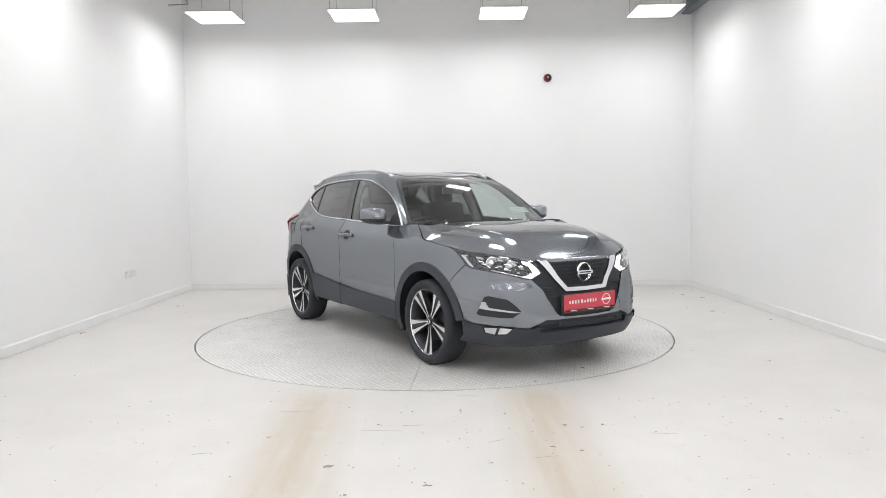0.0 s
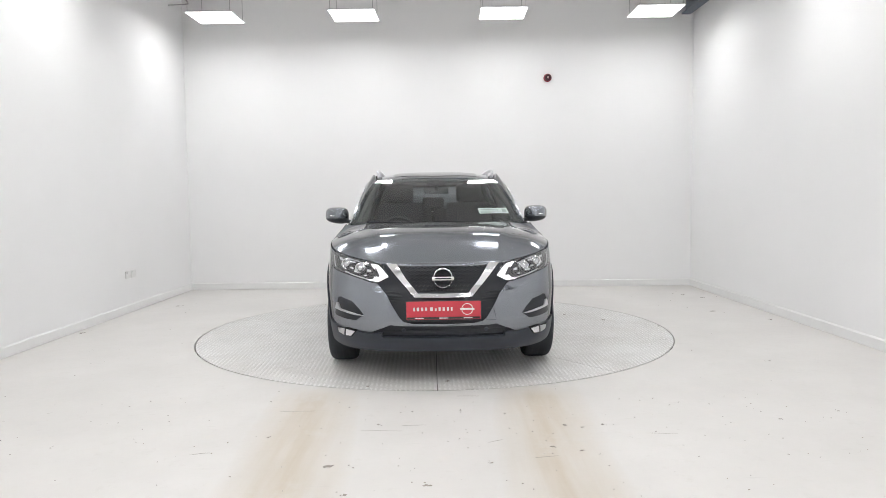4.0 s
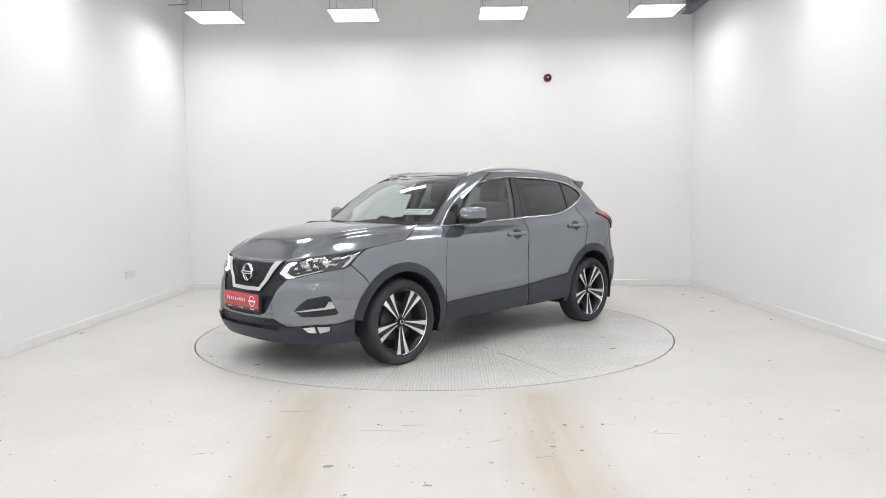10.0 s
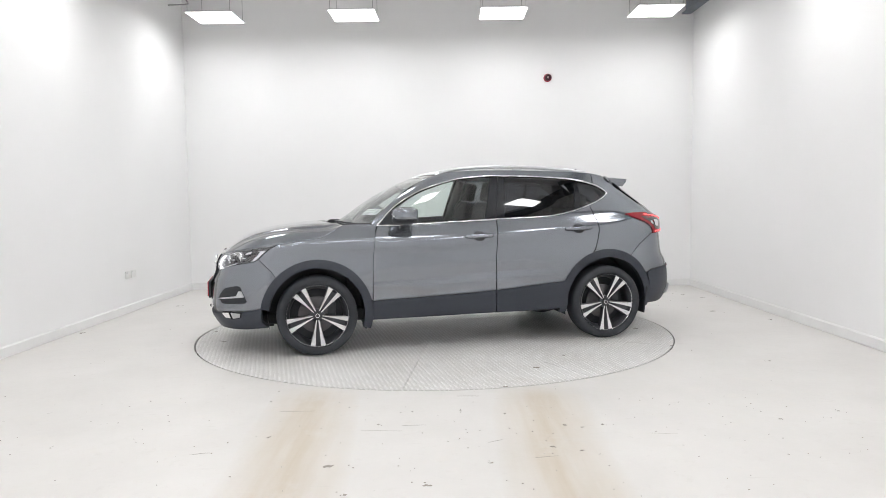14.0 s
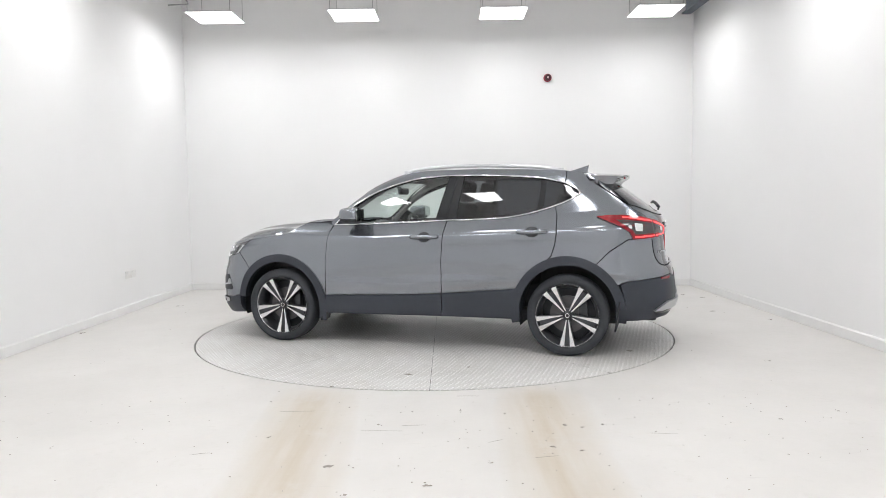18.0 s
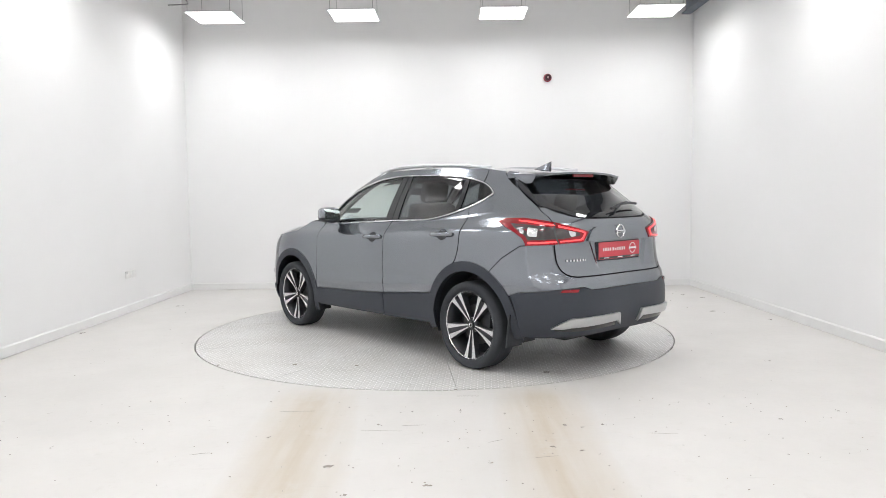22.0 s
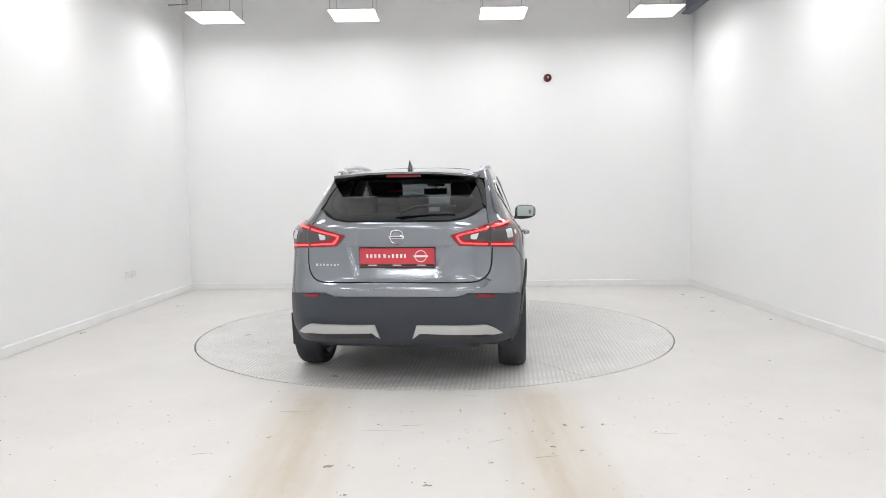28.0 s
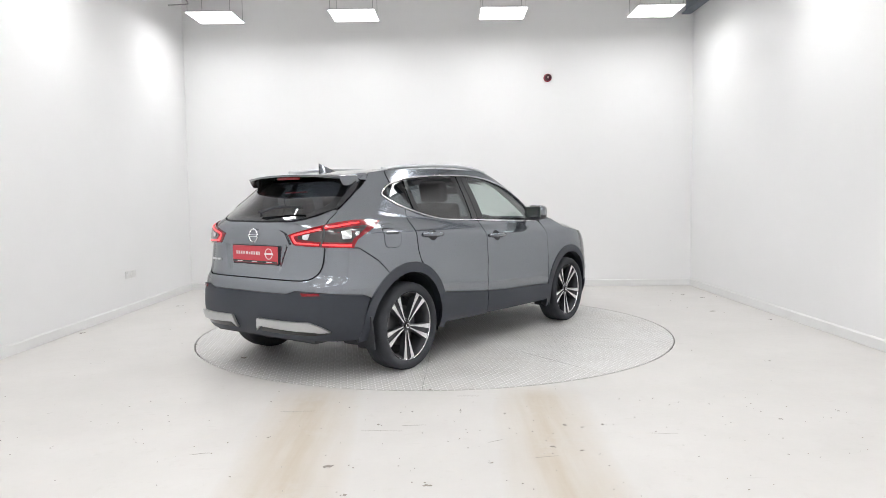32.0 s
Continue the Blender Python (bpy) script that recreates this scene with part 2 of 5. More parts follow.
def build_room():
    bm = bmesh.new()
    count = 144
    inner, outer = [], []
    for i in range(count):
        a = 2 * math.pi * i / count
        c, s = math.cos(a), math.sin(a)
        r = TABLE_R + 0.012
        reach = min((abs(LEFT - 0.25) / -c) if c < 0 else 99, (abs(RIGHT + 0.25) / c) if c > 1e-9 else 99, (3.75 / s) if s > 1e-9 else 99, (9.6 / -s) if s < -1e-9 else 99)
        inner.append((r * c, r * s))
        outer.append((reach * c, reach * s))
    rows = []
    for k in range(6):
        f = (k / 5) ** 1.5
        rows.append([bm.verts.new((p[0] + (q[0] - p[0]) * f, p[1] + (q[1] - p[1]) * f, 0)) for p, q in zip(inner, outer)])
    down = [bm.verts.new((p[0], p[1], -0.12)) for p in inner]
    for a, b in zip([down] + rows, rows):
        for i in range(count):
            j = (i + 1) % count
            bm.faces.new((a[i], b[i], b[j], a[j]))
    bmesh.ops.recalc_face_normals(bm, faces=bm.faces)
    for f in bm.faces:
        if f.normal.z < -0.5:
            f.normal_flip()
    floor = part("floor", bm, FLOOR)
    tagged(floor, "white painted concrete floor with tan tyre tracks and scuffs", "floor", kind="structure")
    pit = part("ground", lathe([(0.0, -0.13), (TABLE_R + 0.2, -0.13)], 64), PIT)
    tagged(pit, "dark pit floor under the turntable", "pit", kind="structure")
    t = 0.2
    walls = (("wall_north", [(LEFT - t, BACK_L), (RIGHT + t, BACK_R), (RIGHT + t, BACK_R + t), (LEFT - t, BACK_L + t)]),
             ("wall_west", [(LEFT - t, FRONT), (LEFT, FRONT), (LEFT, back_y(LEFT)), (LEFT - t, back_y(LEFT))]),
             ("wall_east", [(RIGHT - 0.03, FRONT), (RIGHT + t, FRONT), (RIGHT + t, BACK_R), (RIGHT + 0.01, BACK_R)]),
             ("wall_south", [(LEFT - t, FRONT - t), (RIGHT + t, FRONT - t), (RIGHT + t, FRONT), (LEFT - t, FRONT)]))
    for name, outline in walls:
        w = part(name, prism(outline, -0.02, HIGH + 0.1), WALL)
        tagged(w, "plain white painted wall", "wall", kind="structure")
    top = part("ceiling", block((RIGHT - LEFT + 0.6, BACK_L - FRONT + 0.6, 0.15), ((LEFT + RIGHT) / 2, (FRONT + BACK_L) / 2, HIGH + 0.075)), CEILING)
    tagged(top, "dull grey-white ceiling above the hanging lights", "ceiling", kind="structure")
    # skirting boards, each with a chamfered top
    def board(name, a, b, inward):
        bm = bmesh.new()
        prof = [(0, 0.003), (0.016, 0.003), (0.016, 0.088), (0.006, 0.1), (0, 0.1)]
        ends = []
        for q in (a, b):
            ends.append([bm.verts.new((q[0] + inward[0] * d, q[1] + inward[1] * d, z)) for d, z in prof])
        for i in range(len(prof)):
            j = (i + 1) % len(prof)
            bm.faces.new((ends[0][i], ends[0][j], ends[1][j], ends[1][i]))
        bm.faces.new(ends[0])
        bm.faces.new(ends[1][::-1])
        bmesh.ops.recalc_face_normals(bm, faces=bm.faces)
        tagged(part(name, bm, SKIRT), "low white painted skirting board along the wall", "skirting", kind="structure")
    board("baseboard_north", (LEFT + 0.002, BACK_L - 0.001), (RIGHT - 0.002, BACK_R - 0.001), (0, -1))
    board("baseboard_west", (LEFT + 0.001, FRONT), (LEFT + 0.001, BACK_L - 0.02), (1, 0))
    board("baseboard_east", (RIGHT - 0.031, FRONT), (RIGHT + 0.009, BACK_R - 0.02), (-1, 0))


def build_panel_light():
    """A square LED panel on four thin cables."""
    lamp = tagged(new("ceiling_light"), "square white LED panel hanging on thin cables", "ceiling light", "hanging light panels")
    bm = bmesh.new()
    half, edge = 0.298, 0.012
    for x, y, sx, sy in ((0, half - edge / 2, half * 2, edge), (0, -half + edge / 2, half * 2, edge),
                         (half - edge / 2, 0, edge, half * 2 - 2 * edge), (-half + edge / 2, 0, edge, half * 2 - 2 * edge)):
        block((sx, sy, 0.012), (x, y, 0.0), 0.002, 1, bm=bm)
    block((half * 2 - 0.004, half * 2 - 0.004, 0.008), (0, 0, 0.0105), 0.002, 1, bm=bm)
    part("housing", bm, PANEL_FRAME, lamp)
    part("diffuser", block((half * 2 - 2 * edge - 0.001, half * 2 - 2 * edge - 0.001, 0.004), (0, 0, -0.002)), DIFFUSER, lamp, "glowing white diffuser")
    for sx in (-1, 1):
        for sy in (-1, 1):
            part("cable", tube([(sx * 0.27, sy * 0.27, 0.014), (sx * 0.27, sy * 0.27, HIGH - 3.69)], 0.0022, 5), CABLE, lamp)
    return lamp


def build_fixtures():
    lamp = build_panel_light()
    xs = (-2.82, -1.02, 0.90, 2.86)
    first = True
    # the -8.19 row is added unseen behind the camera, to lift the car's sides
    for row, y0 in enumerate((2.33, -0.30, -2.93, -5.56, -8.19)):
        for x in xs:
            m = pose(x, y0 - 0.022 * (x + 2.8), 3.69, rz=-1.1)
            if first:
                lamp.matrix_basis = m
                first = False
            else:
                copy_thing(lamp, m)
    # fire alarm sounder
    bell = tagged(new("fire_alarm"), "small round dark red fire alarm sounder on the wall", "fire alarm")
    bell.matrix_basis = pose(1.645, back_y(1.645), 3.045)
    part("base", lathe([(0.058, 0.0), (0.058, -0.028), (0.052, -0.034), (0.0, -0.034)], 28, "y"), ALARM_RED, bell)
    part("horn", lathe([(0.046, -0.034), (0.045, -0.062), (0.036, -0.072), (0.028, -0.066), (0.0, -0.05)], 28, "y"), ALARM_DARK, bell)
    part("centre_cap", lathe([(0.015, -0.05), (0.014, -0.074), (0.0, -0.078)], 16, "y"), ALARM_TIP, bell)
    # wall sockets
    for y in (1.32, 1.465):
        s = tagged(new("wall_socket"), "white double electrical socket on the wall", "socket", "wall sockets")
        s.matrix_basis = pose(LEFT, y, 0.452)
        part("faceplate", block((0.012, 0.128, 0.086), (0.006, 0, 0), 0.003), SOCKET, s)
        for dy in (-0.033, 0.033):
            part("rocker", block((0.006, 0.012, 0.02), (0.0145, dy, 0.024), 0.001, 1), PANEL_FRAME, s)
            part("outlet", block((0.003, 0.024, 0.022), (0.0122, dy, -0.012), 0.001, 1), SOCKET, s)
    # steel beam under the ceiling, along the side wall
    bm = bmesh.new()
    block((0.13, 11.6, 0.016), (RIGHT - 0.10, FRONT / 2 + 2.3, 3.935), bm=bm)
    block((0.13, 11.6, 0.016), (RIGHT - 0.10, FRONT / 2 + 2.3, 4.25), bm=bm)
    block((0.014, 11.6, 0.30), (RIGHT - 0.10, FRONT / 2 + 2.3, 4.0925), bm=bm)
    beam = part("steel_beam", bm, STEEL)
    tagged(beam, "dark blue-grey steel beam below the ceiling", "beam", kind="structure")
    pipe = part("conduit", tube([(LEFT + 0.001, 2.92, 4.015), (-3.42, 2.9, 4.015), (-3.36, 2.88, 4.02), (-3.345, 2.8, 4.03), (-3.36, 2.6, 4.06), (-3.40, 2.2, 4.12), (-3.43, 1.6, 4.2), (-3.43, 1.0, 4.28), (-3.43, 0.6, HIGH)], 0.009), PIPE)
    tagged(pipe, "thin grey metal conduit pipe bending under the ceiling", "pipe")


SPECKS = ((0.761, -3.048, .05), (0.631, -3.395, .035), (0.772, -3.458, .03), (-0.509, -3.63, .05), (-0.018, -3.877, .045), (-3.249, 1.801, .06),
          (3.285, 2.295, .06), (3.443, 2.01, .075), (3.156, 0.92, .07), (3.533, 0.325, .04), (-0.904, -3.197, .025), (0.972, -3.047, .02),
          (2.022, -2.985, .025), (2.447, -2.848, .022), (0.168, -2.754, .02), (0.434, -2.81, .018), (-0.315, -2.996, .02), (-3.55, 0.021, .06),
          (2.647, -1.532, .02), (-0.378, -3.97, .04), (0.295, -3.613, .018))


def blot(x, y, size, rnd, z=0.0, bm=None):
    """A flat, ragged flake of dirt."""
    k = 13
    stretch = rnd.uniform(1.0, 2.0)
    turn = rnd.uniform(-0.5, 0.5)
    outline = []
    for i in range(k):
        a = 2 * math.pi * i / k
        r = size * 0.36 * rnd.uniform(0.15, 1.0)
        u, v = r * math.cos(a) * stretch, r * math.sin(a)
        outline.append((x + u * math.cos(turn) - v * math.sin(turn), y + u * math.sin(turn) + v * math.cos(turn)))
    return prism(outline, z + 0.0002, z + 0.003, bm)


def build_floor_dirt():
    rnd = random.Random(4)
    bm = bmesh.new()
    for x, y, size in SPECKS:
        blot(x, y, size, rnd, bm=bm)
        for _ in range(2):
            blot(x + rnd.gauss(0, size), y + rnd.gauss(0, size), size * 0.25, rnd, bm=bm)
    for _ in range(110):
        x, y = rnd.uniform(-3.3, 3.4), rnd.uniform(-4.8, 3.0)
        if math.hypot(x, y) > TABLE_R + 0.1:
            blot(x, y, rnd.uniform(0.004, 0.011), rnd, bm=bm)
    for _ in range(150):
        x, y = rnd.uniform(-2.4, 2.4), rnd.uniform(-4.6, -2.45)
        blot(x, y, rnd.uniform(0.004, 0.011), rnd, bm=bm)
    # long thin scratches where something was dragged
    for x, y, length, turn in ((-.41, -3.10, .24, -.06), (-.18, -3.02, .14, .05), (.52, -3.55, .12, .2), (-.95, -2.72, .22, .02), (.15, -2.42, .16, -.03), (-1.25, -3.45, .10, .3), (1.2, -3.2, .15, -.15), (.30, -3.32, .09, .5)):
        wide = 0.0009
        across = (-math.sin(turn) * wide, math.cos(turn) * wide)
        end = (x + length * math.cos(turn), y + length * math.sin(turn))
        bend = ((x + end[0]) / 2 + across[0] * 2, (y + end[1]) / 2 + across[1] * 2)
        prism([(x, y), (bend[0] - across[0], bend[1] - across[1]), end, (bend[0] + across[0], bend[1] + across[1])], 0.0002, 0.0012, bm)
    tagged(part("floor_debris", bm, DIRT), "small dark flakes and chips of dirt on the floor", "debris", kind="stuff")


# ---- the turntable ----
def build_turntable():
    """Ten flush plates like slices of a cake, turning with the car."""
    table = tagged(new("turntable"), "round flush turntable of off-white painted tread plate", "turntable")
    rnd = random.Random(9)
    seam = 0.0022
    for k in range(10):
        a0, a1 = radians(-0.9 + 36 * k), radians(-0.9 + 36 * (k + 1))
        bm = bmesh.new()
        outline = [(0.004 * math.cos((a0 + a1) / 2), 0.004 * math.sin((a0 + a1) / 2))]
        steps = 20
        for i in range(steps + 1):
            a = a0 + (a1 - a0) * i / steps
            outline.append((TABLE_R * math.cos(a), TABLE_R * math.sin(a)))
        mid = Vector((-math.sin(a0), math.cos(a0))), Vector((math.sin(a1), -math.cos(a1)))
        outline[1] = (outline[1][0] + mid[0].x * seam, outline[1][1] + mid[0].y * seam)
        outline[-1] = (outline[-1][0] + mid[1].x * seam, outline[-1][1] + mid[1].y * seam)
        prism(outline, -0.012, 0.0, bm)
        part("plate", bm, TREAD, table)
    part("underframe", lathe([(0.0, -0.05), (TABLE_R - 0.01, -0.05), (TABLE_R - 0.01, -0.02), (0.0, -0.02)], 96), PIT, table, "dark steel underframe")
    for x, y, size in ((-0.38, 1.80, .075), (-0.75, 1.46, .05), (-1.92, 0.545, .085), (-1.81, -1.34, .04), (2.035, 0.045, .05), (2.14, -0.52, .04), (0.03, 2.26, .04), (-1.81, 1.37, .035)):
        part("dirt_spot", blot(x, y, size, rnd), DIRT, table, "small dark fleck of dirt on the plate")
    return table


# ---- car materials ----
CLAD = plain("black_cladding_plastic", (0.033, 0.039, 0.052), 0.5, vary=0.08, grain=300, relief=0.0004)
GLOSS_BLACK = plain("gloss_black_plastic", (0.016, 0.018, 0.022), 0.12, coat=0.5, vary=0.05)
BLACK = plain("matt_black_plastic", (0.030, 0.033, 0.039), 0.6, vary=0.1, grain=200)
CHROME = plain("chrome", (0.82, 0.83, 0.85), 0.09, 1.0, vary=0.02)
SATIN = plain("satin_silver", (0.66, 0.67, 0.69), 0.30, 0.9, vary=0.04)
SILVER_PAINT = plain("silver_trim_paint", (0.55, 0.56, 0.57), 0.38, 0.6, vary=0.05)
RUBBER = plain("tyre_rubber", (0.036, 0.040, 0.047), 0.75, vary=0.18, grain=120, relief=0.0006)
RIM_DARK = plain("dark_alloy", (0.052, 0.055, 0.062), 0.35, 0.4, vary=0.1)
RIM_CUT = plain("machined_alloy", (0.78, 0.79, 0.81), 0.25, 0.85, vary=0.04, grain=200)
DISC = plain("brake_disc_steel", (0.13, 0.13, 0.135), 0.45, 0.6, vary=0.1)
CLOTH = plain("charcoal_seat_cloth", (0.030, 0.031, 0.034), 0.85, vary=0.2, grain=200, relief=0.0008)
TRIM = plain("dark_interior_trim", (0.035, 0.036, 0.039), 0.6, vary=0.1, grain=150)
LINER = plain("grey_headlining", (0.16, 0.16, 0.16), 0.9, vary=0.05)
SHELL = plain("dark_inner_panel", (0.05, 0.053, 0.058), 0.8)
LAMP_BOWL = plain("lamp_reflector", (0.80, 0.81, 0.83), 0.14, 0.95, vary=0.15, grain=30)
LAMP_DARK = plain("lamp_housing", (0.035, 0.037, 0.042), 0.22, 0.4, vary=0.3, grain=30)
LAMP_RED = plain("red_lamp_lens", (0.27, 0.010, 0.018), 0.12, coat=0.6, vary=0.1)
LAMP_SMOKE = plain("smoked_lamp_lens", (0.06, 0.05, 0.053), 0.15, coat=0.6, vary=0.2, grain=40)
RED_DARK = plain("dark_red_reflector", (0.30, 0.012, 0.02), 0.2, coat=0.5)
PLATE_RED = plain("red_show_plate", (0.62, 0.05, 0.075), 0.35, coat=0.3, vary=0.03)
WHITE = plain("white_print", (0.82, 0.80, 0.80), 0.45, vary=0.03)
PAPER = plain("white_paper", (0.80, 0.83, 0.83), 0.6, vary=0.03)
PRINT_GREY = plain("grey_print", (0.45, 0.5, 0.5), 0.6)
MIRROR = plain("mirror_glass", (0.42, 0.47, 0.46), 0.03, 1.0, vary=0.01)
INTAKE = plain("dark_intake_plastic", (0.024, 0.027, 0.033), 0.4, vary=0.1, specular=0.4)
LED_RED = glowing("red_led_strip", (1.0, 0.065, 0.075), 1.5, (0.6, 0.02, 0.03))
LED_WHITE = glowing("white_led_strip", (1.0, 1.0, 1.0), 1.25)
GLASS = pane("clear_green_glass", (0.84, 0.905, 0.88))
GLASS_SCREEN = pane("windscreen_glass", (0.76, 0.83, 0.81))
GLASS_DARK = pane("privacy_glass", (0.20, 0.215, 0.235))
GLASS_CLEAR = pane("lamp_cover", (0.93, 0.94, 0.95))


# ---- car body surface: x forward, y to its left, z up, metres from the middle of the wheelbase ----
def curve(*points):
    """A smooth line through (x, y) points: a cubic spline that runs on straight past its ends."""
    xs = np.array([q[0] for q in points], float)
    ys = np.array([q[1] for q in points], float)
    h, n = np.diff(xs), len(xs)
    grid, right = np.zeros((n, n)), np.zeros(n)
    grid[0, 0] = grid[-1, -1] = 1.0
    for i in range(1, n - 1):
        grid[i, i - 1:i + 2] = h[i - 1], 2 * (h[i - 1] + h[i]), h[i]
        right[i] = 6 * ((ys[i + 1] - ys[i]) / h[i] - (ys[i] - ys[i - 1]) / h[i - 1])
    bend = np.linalg.solve(grid, right)
    first = (ys[1] - ys[0]) / h[0] - h[0] * bend[1] / 6
    last = (ys[-1] - ys[-2]) / h[-1] + h[-1] * bend[-2] / 6

    def at(x):
        x = np.asarray(x, float)
        k = np.clip(x, xs[0], xs[-1])
        i = np.clip(np.searchsorted(xs, k, side="right") - 1, 0, n - 2)
        p, q = xs[i + 1] - k, k - xs[i]
        y = (bend[i] * p ** 3 + bend[i + 1] * q ** 3) / (6 * h[i]) + (ys[i] / h[i] - bend[i] * h[i] / 6) * p + (ys[i + 1] / h[i] - bend[i + 1] * h[i] / 6) * q
        return y + np.where(x < xs[0], (x - xs[0]) * first, 0) + np.where(x > xs[-1], (x - xs[-1]) * last, 0)

    return at


HUB_X, HUB_Z, HUB_Y = 1.323, 0.335, 0.868
SIDE = curve((.15, .80), (.25, .852), (.42, .878), (.58, .890), (.74, .893), (.88, .886), (.965, .884), (1.0, .872), (1.05, .834), (1.10, .7992), (1.2, .7703), (1.3, .7363), (1.4, .6967), (1.5, .6515), (1.6, .6007))


def UPPER_SIDE(z):
    return 0.8215 - 0.20 * (z - 1) - 0.28 * (z - 1) ** 2


NOSE = curve((.15, 2.085), (.24, 2.165), (.33, 2.215), (.45, 2.225), (.58, 2.206), (.70, 2.168), (.80, 2.15), (.86, 2.118), (.92, 2.055), (1.0, 1.93), (1.12, 1.6))
SCREEN = curve((1.0, 1.30), (1.08, 1.175), (1.18, 1.00), (1.296, .797), (1.41, .567), (1.504, .345), (1.566, .13), (1.62, -.13))
TAIL = curve((.15, 1.98), (.25, 2.06), (.34, 2.13), (.45, 2.165), (.58, 2.16), (.65, 2.15), (.71, 2.137), (.745, 2.112), (.80, 2.093), (.95, 2.078), (1.06, 2.07), (1.12, 2.062), (1.155, 2.040), (1.20, 1.983), (1.25, 1.916), (1.33, 1.808), (1.42, 1.688), (1.50, 1.58), (1.60, 1.42))


class Plan:
    """The outline from above of one end of the body, unrolled along its arc."""

    def __init__(self, n, m, start, a, b):
        q = np.concatenate([np.linspace(0, 0.75, 300), (1 - np.linspace((1 - 0.75 ** n) ** (1 / m), 0, 500)[1:] ** m) ** (1 / n)])
        v = np.clip(1 - q ** n, 0, 1) ** (1 / m)
        self.q, self.v, self.start = q, v, start
        self.arc = np.concatenate([[0], np.cumsum(np.hypot(np.diff(q) * a, np.diff(v) * b))])
        self.length = self.arc[-1]


class Skin:
    """The body's surface over (u, z): u runs from the tail's middle along the side to the nose's middle."""

    def __init__(self, nose, front, side, square):
        self.side, self.square = side, square
        self.nose, self.front, self.rear = nose, front, Plan(5.0, 3.2, -0.9, 1.2, 0.86)
        self.head = front.start + front.length
        self.tail = self.rear.start - self.rear.length

    def width(self, x, z):
        fade = np.clip((1.4 - z) / 0.3, 0, 1)
        h = z + 0.047 * np.clip(x, -1.9, 0.35) * fade
        w = self.side(h)
        w = w - 0.010 * np.exp(-((h - 0.635) / np.where(h > 0.635, 0.13, 0.032)) ** 2) * np.exp(-(x / 0.80) ** 4)
        back, high = np.clip((-x - 0.6) / 0.9, 0, 1), np.clip((z - 1.03) / 0.25, 0, 1)
        w = w * (1 - 0.05 * back * back * (3 - 2 * back) * high * high * (3 - 2 * high))
        for hub in (HUB_X, -HUB_X):
            d = np.hypot(x - hub, z - HUB_Z)
            w = w + 0.005 * np.exp(-((d - 0.44) / 0.11) ** 2) * np.clip((z - 0.25) / 0.2, 0, 1)
        return w

    def corner(self, v, z, end):
        """How far the corners of nose and tail stand out beyond the plain outline."""
        most = np.interp(z, (.5, .60, .645, .695, .75, .95, 1.2), (.030, .036, .034, .014, .014, .010, .0)) if end > 0 else np.interp(z, (.6, .75, 1.1, 1.3), (.020, .012, .010, .0))
        shape = most * np.sin(np.pi * np.clip(v, 0, 1) ** 1.6)
        if end > 0:
            k = np.clip(v / 0.6, 0, 1)
            shape = shape - 0.025 * np.interp(z, (.58, .72), (1, 0)) * k * k * (3 - 2 * k) * np.clip((1 - v) / 0.15, 0, 1)
        return end * self.square * shape

    def at(self, u, z):
        u, z = np.asarray(u, float), np.asarray(z, float)
        sign = np.where((u > self.head) | (u < self.tail), -1.0, 1.0)
        u = np.where(u > self.head, 2 * self.head - u, u)
        u = np.where(u < self.tail, 2 * self.tail - u, u)
        f, r = self.front, self.rear
        fa, ra = np.clip(u - f.start, 0, f.length), np.clip(r.start - u, 0, r.length)
        x = np.where(u > f.start, f.start + np.interp(fa, f.arc, f.q) * (self.nose(z) - f.start),
                     np.where(u < r.start, r.start - np.interp(ra, r.arc, r.q) * (TAIL(z) + r.start), u))
        v = np.where(u > f.start, np.interp(fa, f.arc, f.v), np.where(u < r.start, np.interp(ra, r.arc, r.v), 1.0))
        wide = self.width(x, z)
        x = x + np.where(u > f.start, self.corner(v, z, 1), np.where(u < r.start, self.corner(v, z, -1), 0.0))
        # the recess for the rear plate
        ease = lambda k: np.clip(k, 0, 1) ** 2 * (3 - 2 * np.clip(k, 0, 1))
        dent = ease((0.305 + (z - 0.79) * 0.35 - v * wide) / 0.045) * ease((0.984 - z) / 0.012) * ease((z - 0.755) / 0.10)
        x = x + np.where(u < r.start, self.square * 0.018 * dent, 0.0)
        return np.stack([x, sign * v * wide, z], -1)

    def normal(self, u, z):
        e = 2e-3
        a = self.at(u + e, z) - self.at(u - e, z)
        b = self.at(u, z + e) - self.at(u, z - e)
        n = np.cross(b, a)
        return n / np.maximum(np.linalg.norm(n, axis=-1, keepdims=True), 1e-9)

    def x(self, x, z):
        """(u, z) of the point on the side at x."""
        f, r = self.front, self.rear
        if r.start <= x <= f.start:
            return (x, z)
        end = 1 if x > f.start else -1
        plan, reach = (f, float(self.nose(z)) - f.start) if end > 0 else (r, float(TAIL(z)) + r.start)
        q = min(abs(x - plan.start) / reach, 1)
        for _ in range(8):
            v = float(np.interp(q, plan.q, plan.v))
            q = min(max(abs(x - float(self.corner(v, z, end)) - plan.start) / reach, 0), 1)
        return (plan.start + end * float(np.interp(q, plan.q, plan.arc)), z)

    def ends(self, y, z, sign):
        plan = self.front if sign > 0 else self.rear
        v = abs(y) / 0.86
        for _ in range(12):
            x = plan.start + sign * float(np.interp(-v, -plan.v, plan.q)) * ((float(self.nose(z)) if sign > 0 else float(TAIL(z))) - sign * plan.start)
            v = min(abs(y) / float(self.width(np.float64(x), np.float64(z))), 1.0)
        u = plan.start + sign * float(np.interp(-v, -plan.v, plan.arc))
